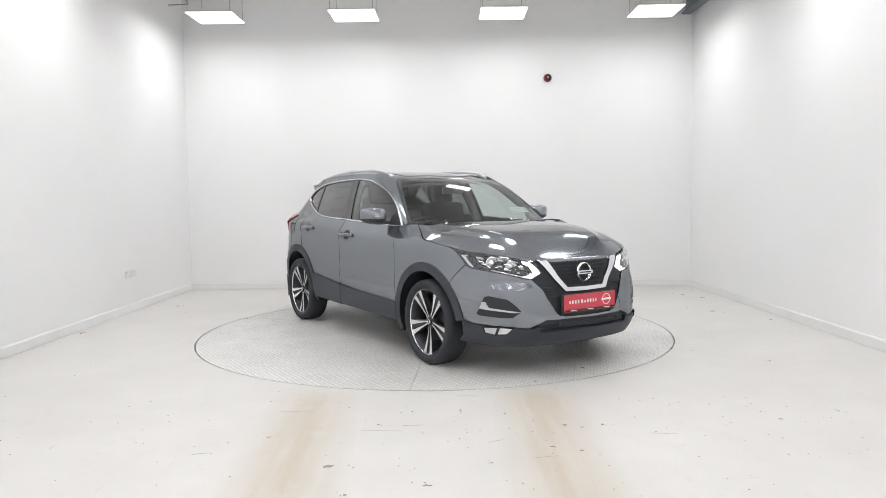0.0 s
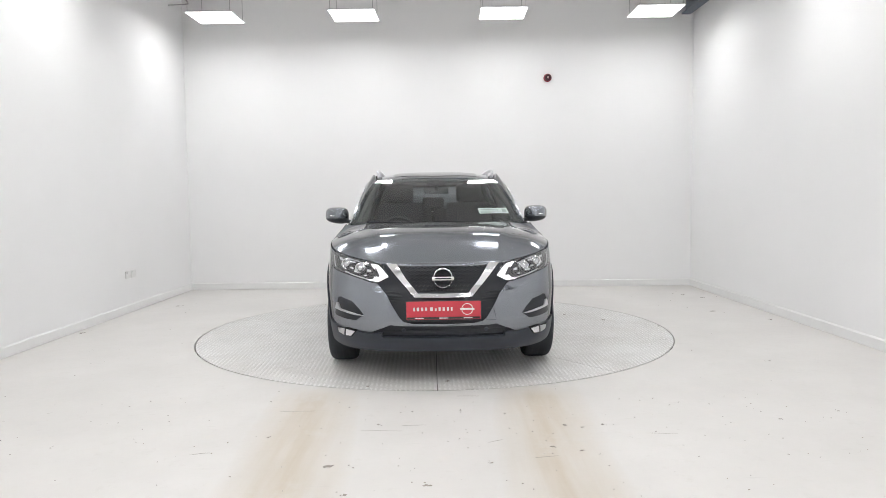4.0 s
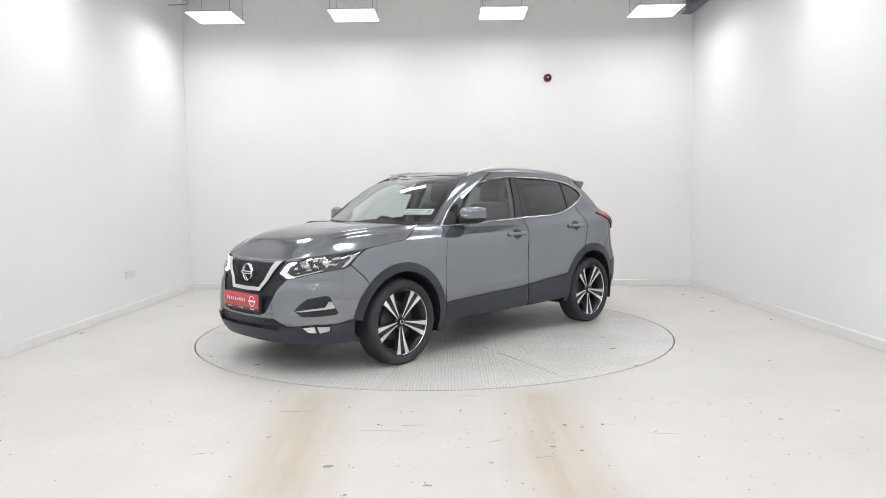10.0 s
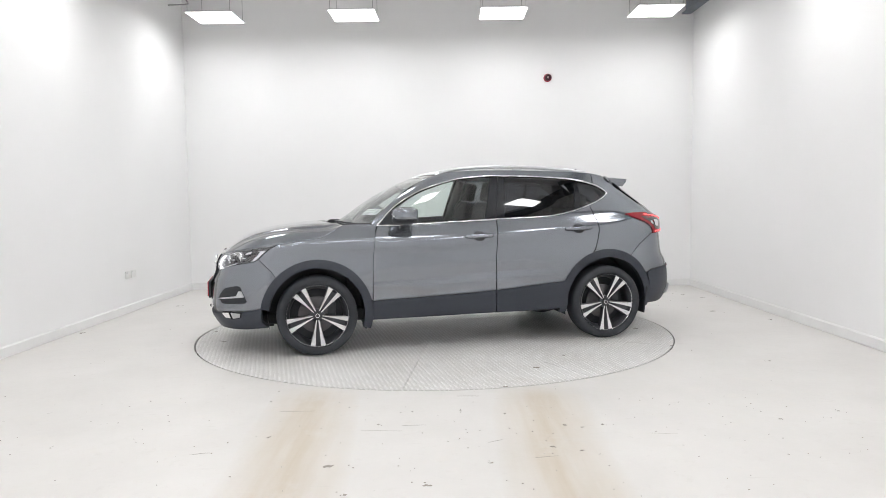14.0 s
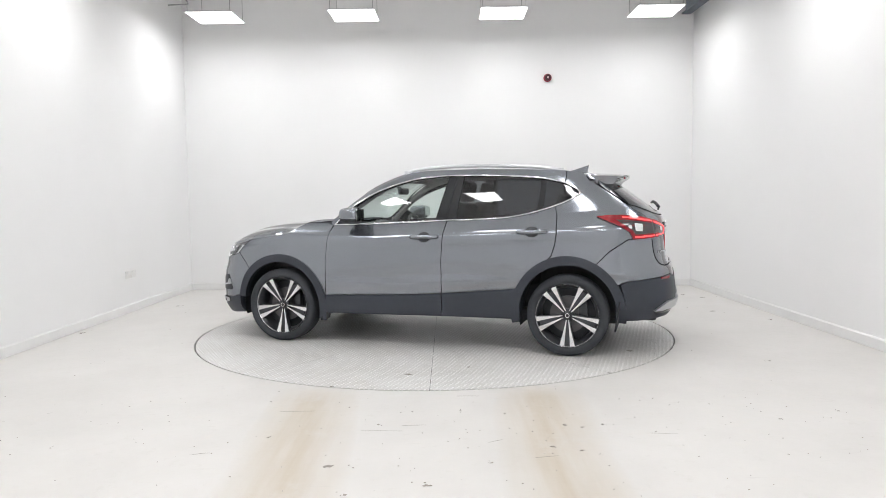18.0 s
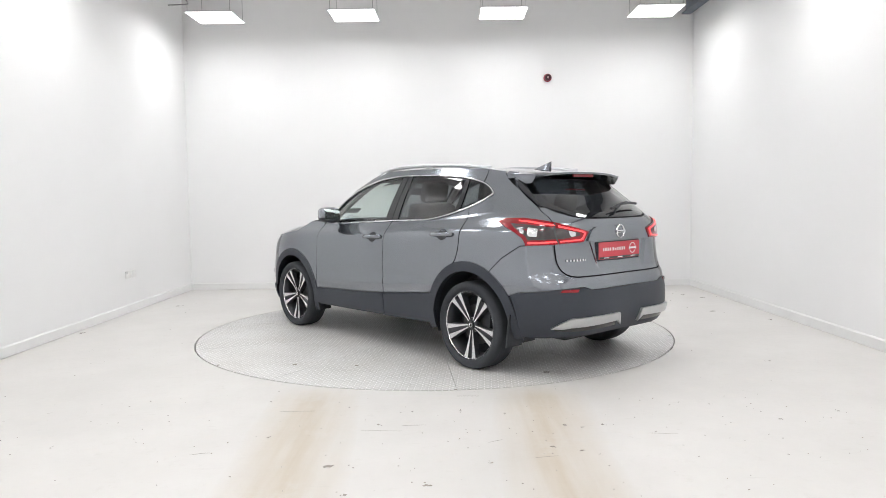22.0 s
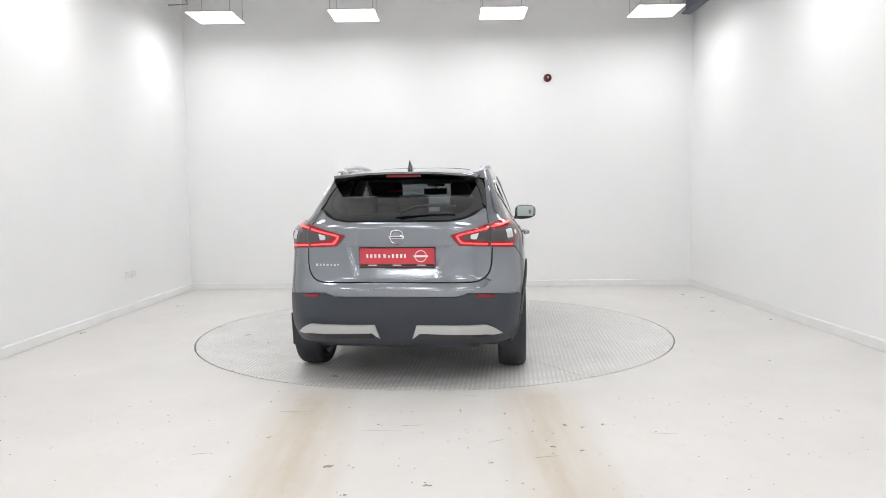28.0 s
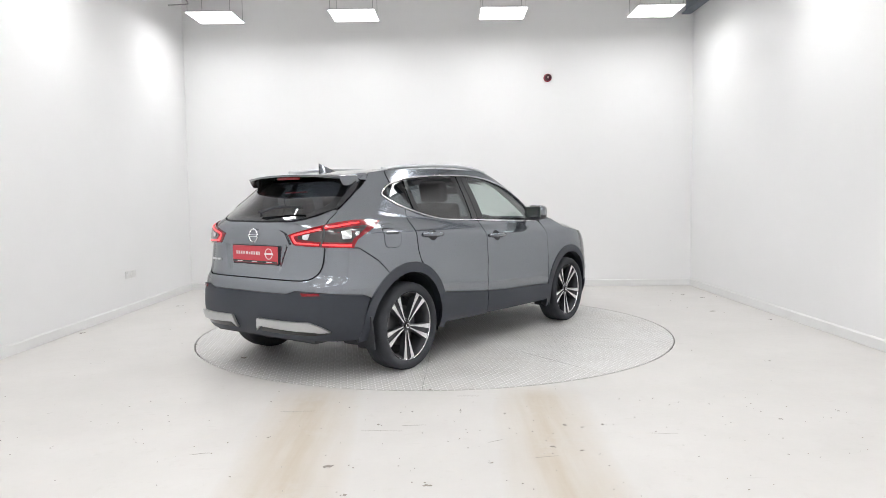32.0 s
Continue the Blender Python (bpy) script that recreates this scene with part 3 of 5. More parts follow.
        if y < 0:
            u = 2 * (self.head if sign > 0 else self.tail) - u
        return (u, z)

    def f(self, y, z):
        """(u, z) of the point on the front at y."""
        return self.ends(y, z, 1)

    def r(self, y, z):
        return self.ends(y, z, -1)


class Sheet:
    """A surface over (x, y), such as the bonnet and the roof."""

    def __init__(self, height):
        self.height = height

    def at(self, x, y):
        x, y = np.asarray(x, float), np.asarray(y, float)
        return np.stack([x, y, self.height(x, y)], -1)

    def normal(self, x, y):
        e = 2e-3
        n = np.cross(self.at(x + e, y) - self.at(x - e, y), self.at(x, y + e) - self.at(x, y - e))
        return n / np.linalg.norm(n, axis=-1, keepdims=True)


BODY = Skin(NOSE, Plan(5.0, 2.6, 0.9, 1.28, 0.88), SIDE, 1.0)
GREEN = Skin(SCREEN, Plan(6.5, 5.0, -0.2, 1.2, 0.74), UPPER_SIDE, 0.0)
ROOF_LINE = curve((-1.85, 1.485), (-1.6, 1.512), (-1.3, 1.54), (-1.0, 1.56), (-.6, 1.578), (-.2, 1.580), (.1, 1.556), (.3, 1.516), (.45, 1.470))


# the bonnet's edge: along the nose from its middle, then back along the wing
FRONT_RIM = curve((0, .845), (.25, .846), (.42, .853), (.56, .874), (.70, .899), (.77, .917))
WING_RIM = curve((1.08, 1.10), (1.16, 1.055), (1.22, 1.022), (1.28, .994), (1.37, .981), (1.51, .961), (1.66, .941), (1.79, .919))
RIM = [tuple(float(c) for c in BODY.at(*BODY.f(float(y), float(FRONT_RIM(y))))) for y in np.linspace(0, .76, 30)]
RIM = [(min(x, RIM[0][0] - 0.06 * y * y), y, z) for x, y, z in RIM]
RIM += [tuple(float(c) for c in BODY.at(*BODY.x(float(x), float(WING_RIM(x))))) for x in np.linspace(1.77, 1.08, 24)]
RIM_X, RIM_Y, RIM_Z = (np.array([q[k] for q in RIM[::-1]]) for k in range(3))
RIM_X = np.maximum.accumulate(RIM_X + np.arange(len(RIM_X)) * 1e-6)
CROWN = curve((1.10, 1.118), (1.30, 1.107), (1.50, 1.088), (1.70, 1.056), (1.80, 1.031), (1.86, 1.009), (1.95, 0.964), (2.03, 0.911), (2.08, 0.872), (2.105, 0.850), (2.130, .836))
FULL = 3.90


def bonnet_height(x, y):
    """A crowned section at every x that comes down to the rim."""
    half = np.maximum(np.interp(x, RIM_X, RIM_Y), 0.02)
    rim = np.interp(x, RIM_X, RIM_Z)
    across = np.minimum(np.abs(y) / half, 1.15)
    beside = np.abs(y) - 0.40 - 0.26 * (2.0 - x)
    crease = (0.003 * np.exp(-(beside / 0.03) ** 2) - 0.008 * np.exp(-((beside - 0.08) / 0.065) ** 2)) * np.clip((2.07 - x) / 0.2, 0, 1)
    return rim + (np.maximum(CROWN(x) - rim, 0)) * (1 - across ** FULL) + crease


BONNET = Sheet(bonnet_height)
ROOF = Sheet(lambda x, y: ROOF_LINE(x) - 0.052 * (np.abs(y) / 0.6) ** 4 - 0.012 * (np.abs(y) / 0.6) ** 2)


def clip(poly, axis, value, sign):
    out = []
    for i, b in enumerate(poly):
        a = poly[i - 1]
        da, db = sign * (a[axis] - value), sign * (b[axis] - value)
        if (da < 0) != (db < 0):
            t = da / (da - db)
            out.append((a[0] + (b[0] - a[0]) * t, a[1] + (b[1] - a[1]) * t))
        if db >= 0:
            out.append(b)
    return out


def dense(poly, step):
    out = []
    for i, a in enumerate(poly):
        b = poly[(i + 1) % len(poly)]
        k = max(1, int(math.ceil(math.hypot(b[0] - a[0], b[1] - a[1]) / step)))
        out += [(a[0] + (b[0] - a[0]) * j / k, a[1] + (b[1] - a[1]) * j / k) for j in range(k)]
    return out


def area(poly):
    return 0.5 * sum(poly[i - 1][0] * q[1] - q[0] * poly[i - 1][1] for i, q in enumerate(poly))


def rounded(poly, radius, steps=4):
    """The outline with its corners rounded."""
    out = []
    count = len(poly)
    for i, b in enumerate(poly):
        a, c = Vector(poly[i - 1]), Vector(poly[(i + 1) % count])
        b = Vector(b)
        r = min(radius, (a - b).length * 0.45, (c - b).length * 0.45)
        p, q = b + (a - b).normalized() * r, b + (c - b).normalized() * r
        for k in range(steps + 1):
            t = k / steps
            s = p * (1 - t) ** 2 + b * (2 * t * (1 - t)) + q * t * t
            out.append((s.x, s.y))
    return out


def shrink(poly, gap):
    out = []
    count = len(poly)
    for i, q in enumerate(poly):
        a, c = poly[i - 1], poly[(i + 1) % count]
        e1, e2 = Vector((q[0] - a[0], q[1] - a[1])), Vector((c[0] - q[0], c[1] - q[1]))
        if e1.length < 1e-9 or e2.length < 1e-9:
            out.append(q)
            continue
        n1, n2 = Vector((-e1.y, e1.x)).normalized(), Vector((-e2.y, e2.x)).normalized()
        m = n1 + n2
        if m.length < 0.2:
            out.append(q)
            continue
        m = m.normalized()
        k = min(gap / max(m.dot(n1), 0.4), 2.5 * gap)
        out.append((q[0] + m.x * k, q[1] + m.y * k))
    return out


def panel(name, skin, outline, material, parent, off=0.0, deep=0.018, gap=0.0025, step=0.035, side=1, label="", dome=0.0, band=None):
    """A sheet cut to an outline on a surface, off above it, with its edge turned in by deep. side -1: mirrored to the other flank."""
    if band:
        outline = list(band[0]) + list(band[1])[::-1]
        step, gap = 1.0, 0.0
    outline = list(outline)
    if area(outline) < 0:
        outline = outline[::-1]
    poly = dense(outline, step)
    if gap:
        poly = shrink(poly, gap)
    us, zs = [q[0] for q in poly], [q[1] for q in poly]
    index, pts, faces = {}, [], []

    def vert(q):
        key = (round(q[0], 5), round(q[1], 5))
        if key not in index:
            index[key] = len(pts)
            pts.append(q)
        return index[key]

    nu, nz = max(1, int((max(us) - min(us)) / step)), max(1, int((max(zs) - min(zs)) / step))
    du, dz = (max(us) - min(us)) / nu, (max(zs) - min(zs)) / nz
    if band:
        nu = 0
        rows = 4
        grid = [[vert((p[0] + (q[0] - p[0]) * k / rows, p[1] + (q[1] - p[1]) * k / rows)) for k in range(rows + 1)] for p, q in zip(*band)]
        for p, q in zip(grid, grid[1:]):
            faces += [[p[k], q[k], q[k + 1], p[k + 1]] for k in range(rows)]
    for i in range(nu):
        strip = poly
        if i:
            strip = clip(strip, 0, min(us) + i * du, 1)
        if i < nu - 1:
            strip = clip(strip, 0, min(us) + (i + 1) * du, -1)
        for j in range(nz):
            cell = strip
            if j and cell:
                cell = clip(cell, 1, min(zs) + j * dz, 1)
            if j < nz - 1 and cell:
                cell = clip(cell, 1, min(zs) + (j + 1) * dz, -1)
            if len(cell) > 2 and abs(area(cell)) > 1e-8:
                ids = []
                for q in cell:
                    k = vert(q)
                    if k not in ids:
                        ids.append(k)
                if len(ids) > 2:
                    faces.append(ids)
    arr = np.array(pts)
    norm = skin.normal(arr[:, 0], arr[:, 1])
    lift = np.full(len(arr), off)
    if dome:
        edge = np.array(dense(poly, 0.004))
        near = np.min(np.hypot(arr[:, None, 0] - edge[None, :, 0], arr[:, None, 1] - edge[None, :, 1]), axis=1)
        lift = off + dome * (1 - np.exp(-near / 0.02))
    top = skin.at(arr[:, 0], arr[:, 1]) + norm * lift[:, None]
    verts, norms = [*top], [*norm]
    if deep:
        ring = np.array(poly)
        n = skin.normal(ring[:, 0], ring[:, 1])
        a = skin.at(ring[:, 0], ring[:, 1]) + n * off
        tangent = np.roll(a, -1, 0) - np.roll(a, 1, 0)
        out = np.cross(tangent, n)
        out /= np.maximum(np.linalg.norm(out, axis=1, keepdims=True), 1e-9)
        base, count = len(verts), len(ring)
        bend = n + out
        bend /= np.linalg.norm(bend, axis=1, keepdims=True)
        low = a - n * deep
        verts += [*a, *low]
        norms += [*bend, *out]
        for i in range(count):
            j = (i + 1) % count
            faces.append([base + i, base + count + i, base + count + j, base + j])
    verts, norms = np.array(verts), np.array(norms)
    if side < 0:
        verts = verts * (1, -1, 1)
        norms = norms * (1, -1, 1)
        faces = [f[::-1] for f in faces]
    # wind every face along its normal
    fixed = []
    for f in faces:
        v = verts[f]
        c = np.zeros(3)
        for i in range(1, len(f) - 1):
            c = c + np.cross(v[i] - v[0], v[i + 1] - v[0])
        fixed.append(f if np.dot(c, norms[f].sum(0)) >= 0 else f[::-1])
    mesh = bpy.data.meshes.new(name)
    mesh.from_pydata(verts.tolist(), [], fixed)
    mesh.polygons.foreach_set("use_smooth", [True] * len(fixed))
    mesh.normals_split_custom_set_from_vertices(norms.tolist())
    return part(name, mesh, material, parent, label)


def resample(points, count):
    """The line cut into count equal steps."""
    pts = np.array(points)
    s = np.concatenate([[0], np.cumsum(np.hypot(*np.diff(pts, axis=0).T))])
    at = np.linspace(0, s[-1], count + 1)
    return [(float(x), float(y)) for x, y in zip(np.interp(at, s, pts[:, 0]), np.interp(at, s, pts[:, 1]))]


def along(skin, points, off, side=1, step=0.03, closed=False):
    """Points in space along a line of (u, z) on a surface."""
    line = dense(points, step)
    if not closed:
        last = points[-1]
        while line and math.hypot(line[-1][0] - points[-2][0], line[-1][1] - points[-2][1]) > math.hypot(last[0] - points[-2][0], last[1] - points[-2][1]) + 1e-9:
            line.pop()
        cut = max(i for i, q in enumerate(line) if math.hypot(q[0] - points[-2][0], q[1] - points[-2][1]) < 1e-9)
        k = max(1, int(math.ceil(math.hypot(last[0] - points[-2][0], last[1] - points[-2][1]) / step)))
        line = line[:cut + k] + [last]
    a = np.array(line)
    v = skin.at(a[:, 0], a[:, 1]) + skin.normal(a[:, 0], a[:, 1]) * off
    if side < 0:
        v = v * (1, -1, 1)
    return [tuple(q) for q in v]


def arc(hub, radius, a0, a1, steps=22, z=HUB_Z + 0.008, tall=1.0):
    return [(hub + radius * math.cos(radians(a0 + (a1 - a0) * i / steps)), z + tall * radius * math.sin(radians(a0 + (a1 - a0) * i / steps))) for i in range(steps + 1)]


def smooth_line(points, count=40, closed=False):
    """A Catmull-Rom line through points of two or three numbers."""
    pts = [Vector(q) for q in points]
    n = len(pts)
    out = []
    spans = n if closed else n - 1
    per = max(2, count // spans)
    for i in range(spans):
        g = (lambda k: pts[k % n]) if closed else (lambda k: pts[min(max(k, 0), n - 1)])
        a, b, c, d = g(i - 1), g(i), g(i + 1), g(i + 2)
        for k in range(per):
            t = k / per
            out.append(tuple(0.5 * (2 * b + (c - a) * t + (2 * a - 5 * b + 4 * c - d) * t * t + (3 * b - a - 3 * c + d) * t ** 3)))
    if not closed:
        out.append(tuple(pts[-1]))
    return out


WING_EDGE = [tuple(RIM[k]) for k in range(30, len(RIM))]


def lamp_top(y):
    """The height of the bonnet's front edge at y, where the lamp begins."""
    return float(FRONT_RIM(y)) - 0.006


# outlines on the flank as (x, z)
WINDOW_TOP = smooth_line([(.80, 1.078), (.70, 1.18), (.606, 1.26), (.39, 1.38), (.105, 1.468), (-.106, 1.497), (-.339, 1.507), (-.763, 1.497), (-1.069, 1.472), (-1.272, 1.428), (-1.373, 1.378), (-1.41, 1.338)], 44)
WINDOW_LOW = smooth_line([(-1.41, 1.338), (-1.29, 1.268), (-1.059, 1.190), (-.826, 1.142), (-.6, 1.128), (-.253, 1.117), (.228, 1.096), (.80, 1.078)], 30)
CLAD_TOP = curve((-.95, .556), (-.89, .551), (-.243, .494), (.851, .447), (.95, .443))
SCREEN_EDGE = smooth_line([(.775, 1.075), (.752, 1.12), (.700, 1.26), (.650, 1.37), (.597, 1.455), (.558, 1.488)], 15)
TAILGATE_EDGE = [(.515, .735), (.560, .742), (.590, .756), (.612, .775), (.628, .797), (.640, .83), (.647, .87), (.650, .96), (.636, 1.10), (.622, 1.15), (.614, 1.20), (.605, 1.237), (.600, 1.295), (.592, 1.362), (.585, 1.427)]


class Windscreen:
    """A pane over (y, z), evenly curved from pillar to pillar."""

    def __init__(self):
        self.z = np.array([q[1] for q in SCREEN_EDGE])
        edge = np.array([GREEN.at(*GREEN.f(y, z))[0] for y, z in SCREEN_EDGE])
        # below the mirrors the pane's side runs on straight, past the foot of the pillar
        high = self.z > 1.15
        edge = np.where(high, edge, np.polyval(np.polyfit(self.z[high], edge[high], 2), self.z))
        self.middle = curve((1.03, 1.16), (1.06, 1.12), (1.15, .994), (1.20, .922), (1.25, .85), (1.32, .745), (1.38, .646), (1.43, .543), (1.47, .44), (1.507, .328))
        self.fit = np.polyfit(self.z, (self.middle(self.z) - edge) / self.bow(np.array([q[0] for q in SCREEN_EDGE])), 2)

    def bow(self, y):
        return np.sqrt(1 + (y / 0.3) ** 2) - 1

    def at(self, y, z):
        y, z = np.asarray(y, float), np.asarray(z, float)
        return np.stack([self.middle(z) - np.polyval(self.fit, z) * self.bow(y), y, z], -1)

    def normal(self, y, z):
        e = 2e-3
        n = np.cross(self.at(y + e, z) - self.at(y - e, z), self.at(y, z + e) - self.at(y, z - e))
        return n / np.linalg.norm(n, axis=-1, keepdims=True)

    def f(self, y, z):
        return (y, z)


PANE = Windscreen()


def line_at(points, x):
    """The height of an outline at x."""
    ordered = sorted(points)
    return float(np.interp(x, [q[0] for q in ordered], [q[1] for q in ordered]))


def span(points, x0, x1, count=14):
    return [(x0 + (x1 - x0) * i / count, line_at(points, x0 + (x1 - x0) * i / count)) for i in range(count + 1)]


def on(skin, points):
    return [skin.x(x, z) for x, z in points]


def panel_shell(skin, outline, parent, side, deep=0.026):
    """The dark inner skin behind a panel, which closes the joints."""
    return panel("inner_panel", skin, outline, SHELL, parent, off=-deep, deep=0.0, gap=-0.006, step=0.08, side=side)


def build_flank(car, side):
    S = {"side": side}
    hub = HUB_X
    # front wing, with the arch cut out
    front_arch = arc(hub, 0.43, 176, 58)
    cut = [(x, z - .003) for x, y, z in WING_EDGE if x < 1.63] + [(.98, 1.098)]
    wing = [(.858, .452), (.892, .452)] + front_arch + [(1.655, .66), (1.70, .73), (1.78, .808), (1.79, .822), (1.73, .882), (1.67, .922)] + cut + [(.86, 1.095), (.806, 1.078), (.825, 1.01), (.85, .78)]
    fender = panel("front_wing", BODY, on(BODY, wing), PAINT, car, **S)
    panel_shell(BODY, on(BODY, wing), car, side)
    # front door below the glass
    low = lambda x0, x1: span([(x, float(CLAD_TOP(x))) for x in np.linspace(-.95, .95, 60)], x0, x1, 8)
    door_f = low(.855, -.247) + [(-.245, .78), (-.262, 1.0), (-.275, 1.117)] + span(WINDOW_LOW, -.28, .795, 12) + [(.826, 1.01), (.852, .78)]
    door = panel("front_door", BODY, on(BODY, door_f), PAINT, car, **S)
    panel_shell(BODY, on(BODY, door_f), door, side)
    door_r = low(-.249, -.86) + arc(-hub, 0.445, 28, 67, 10) + [(-1.165, .80), (-1.196, .835), (-1.222, .92), (-1.235, 1.012), (-1.228, 1.12), (-1.205, 1.232)] + span(WINDOW_LOW, -1.205, -.28, 12) + [(-.264, 1.0), (-.247, .78)]
    rear = panel("rear_door", BODY, on(BODY, door_r), PAINT, car, **S)
    panel_shell(BODY, on(BODY, door_r), rear, side)
    # lower door cladding and sill
    for name, x0, x1, owner in (("door_cladding", .858, -.245, door), ("door_cladding", -.25, -.93, rear)):
        strip = low(x0, x1) + [(x1, .305), (x0, .290)]
        panel(name, BODY, on(BODY, strip), CLAD, owner, off=0.010, deep=0.03, gap=0.002, label="black plastic cladding", **S)
    panel("sill", BODY, on(BODY, [(.90, .30), (.90, .272), (-.90, .287), (-.93, .31)]), CLAD, car, off=-0.012, deep=0.05, **S)
    # wheel arch trims
    for ring in ((arc(hub, 0.468, 197, 8, 44), arc(hub, 0.398, 197, 8, 44)), (arc(-hub, 0.470, 188, -10, 44, tall=1.035), arc(-hub, 0.400, 188, -10, 44, tall=1.03))):
        panel("wheel_arch_trim", BODY, (), CLAD, car, off=0.008, deep=0.06, band=(on(BODY, ring[0]), on(BODY, ring[1])), label="black plastic wheel arch trim", **S)
    # mud flaps
    for x, z0, wide, tall in ((.905, .205, .17, .19), (-1.725, .215, .17, .25)):
        part("mud_flap", block((0.014, wide, tall), (x, side * 0.78, z0 + tall / 2), 0.005, turn=Matrix.Rotation(radians(-8), 4, "Y")), BLACK, car, "black mud flap")
    # rear quarter with the pillar
    quarter = [(-1.205, 1.236), (-1.232, 1.12), (-1.240, 1.012), (-1.226, .92), (-1.200, .835)]
    rear_arch = arc(-hub, 0.44, 68, 119, 12, tall=1.02)
    quarter = [BODY.x(x, z) for x, z in quarter + rear_arch + [(-1.66, .868), (-1.80, .962)]] + [BODY.r(.70, .972), BODY.r(.645, .975)]
    quarter += [BODY.r(y, z) for y, z in TAILGATE_EDGE if z > .98] + [BODY.x(-1.44, 1.487), BODY.x(-1.42, 1.515), BODY.x(-1.28, 1.535)]
    quarter += [BODY.x(x, z) for x, z in [(-1.28, 1.432)] + [q for q in WINDOW_TOP if q[0] < -1.29] + span(WINDOW_LOW, -1.40, -1.21, 5)]
    q = panel("rear_quarter", BODY, quarter, PAINT, car, **S)
    panel_shell(BODY, quarter, q, side)
    # roof side rail and screen pillar
    rail = [GREEN.x(x, z) for x, z in WINDOW_TOP if x > -1.285] + [GREEN.x(-1.278, 1.535), GREEN.x(-1.0, 1.55), GREEN.x(-.5, 1.563), GREEN.x(-.1, 1.56), GREEN.x(.12, 1.548)]
    rail += [GREEN.f(y, z) for y, z in SCREEN_EDGE[::-1]]
    panel("pillar", GREEN, rail, PAINT, car, deep=0.03, gap=0.001, step=0.03, label="screen pillar and roof side in grey paint", **S)
    # window surround: bright strip
    loop = [GREEN.x(x, z) for x, z in WINDOW_TOP[:-1] + WINDOW_LOW[:-1]]
    pts = along(GREEN, loop, 0.004, side, closed=True)
    part("chrome_strip", tube(pts + pts[:1], 0.0075, 6), CHROME, car, "bright chrome strip round the side windows")
    # black door pillars
    def pillar(x0, x1, t0, t1, owner):
        b = [(x0, line_at(WINDOW_LOW, x0) + .008), (x1, line_at(WINDOW_LOW, x1) + .008), (t1, line_at(WINDOW_TOP, t1) - .008), (t0, line_at(WINDOW_TOP, t0) - .008)]
        panel("window_pillar", GREEN, on(GREEN, b), GLOSS_BLACK, owner, off=-0.001, deep=0.02, gap=0.0, label="black window pillar", **S)
    pillar(-.17, -.268, -.262, -.338, door)
    pillar(-.274, -.355, -.344, -.40, rear)
    pillar(-1.05, -1.105, -1.075, -1.115, rear)
    # panes
    def glass(x0, x1, t0, t1, material, owner, name="side_window"):
        bottom = span(WINDOW_LOW, x0, x1, 10)
        top = span(WINDOW_TOP, t1, t0, 12)
        b = [(x, z + .006) for x, z in bottom] + [(x, z - .006) for x, z in top]
        pane_ob = panel(name, GREEN, on(GREEN, b), material, owner, off=-0.006, deep=0.0, gap=0.0, step=0.05, **S)
        pane_ob.visible_shadow = False
    glass(.74, -.2, .74, -.29, GLASS, door)
    glass(-.35, -1.07, -.395, -1.085, GLASS_DARK, rear)
    glass(-1.10, -1.39, -1.11, -1.385, GLASS_DARK, car, "quarter_window")
    # mirror corner
    panel("mirror_base", GREEN, on(GREEN, [(.79, 1.084), (.64, 1.088), (.60, 1.15), (.66, 1.2)]), BLACK, door, off=0.002, deep=0.01, gap=0, **S)
    build_mirror(door, side)
    # handles
    for x, z, owner in ((-.0936, .9755, door), (-1.035, 1.0235, rear)):
        y = float(BODY.width(np.float64(x), np.float64(z)))
        # flat dark oval on the paint, in place of the shade in the recess
        bowl = [(x + .058 * math.cos(a), z + .044 * math.sin(a)) for a in (2 * math.pi * k / 20 for k in range(20))]
        panel("handle_recess_shade", BODY, on(BODY, bowl), SHELL, owner, off=0.0012, deep=0.0, gap=0, step=0.03, **S)
        bm = bmesh.new()
        bar = smooth_line([(x + .122, y * side - side * .002, z + .001), (x + .085, y * side + side * .026, z + .002), (x, y * side + side * .036, z + .003), (x - .085, y * side + side * .027, z + .006), (x - .122, y * side - side * .001, z + .007)], 16)
        tube(bar, [0.013] + [0.0165] * (len(bar) - 2) + [0.013], 10, 1.08, bm)
        part("handle", bm, PAINT, owner, "grey painted pull handle")
    return fender, door, rear, q


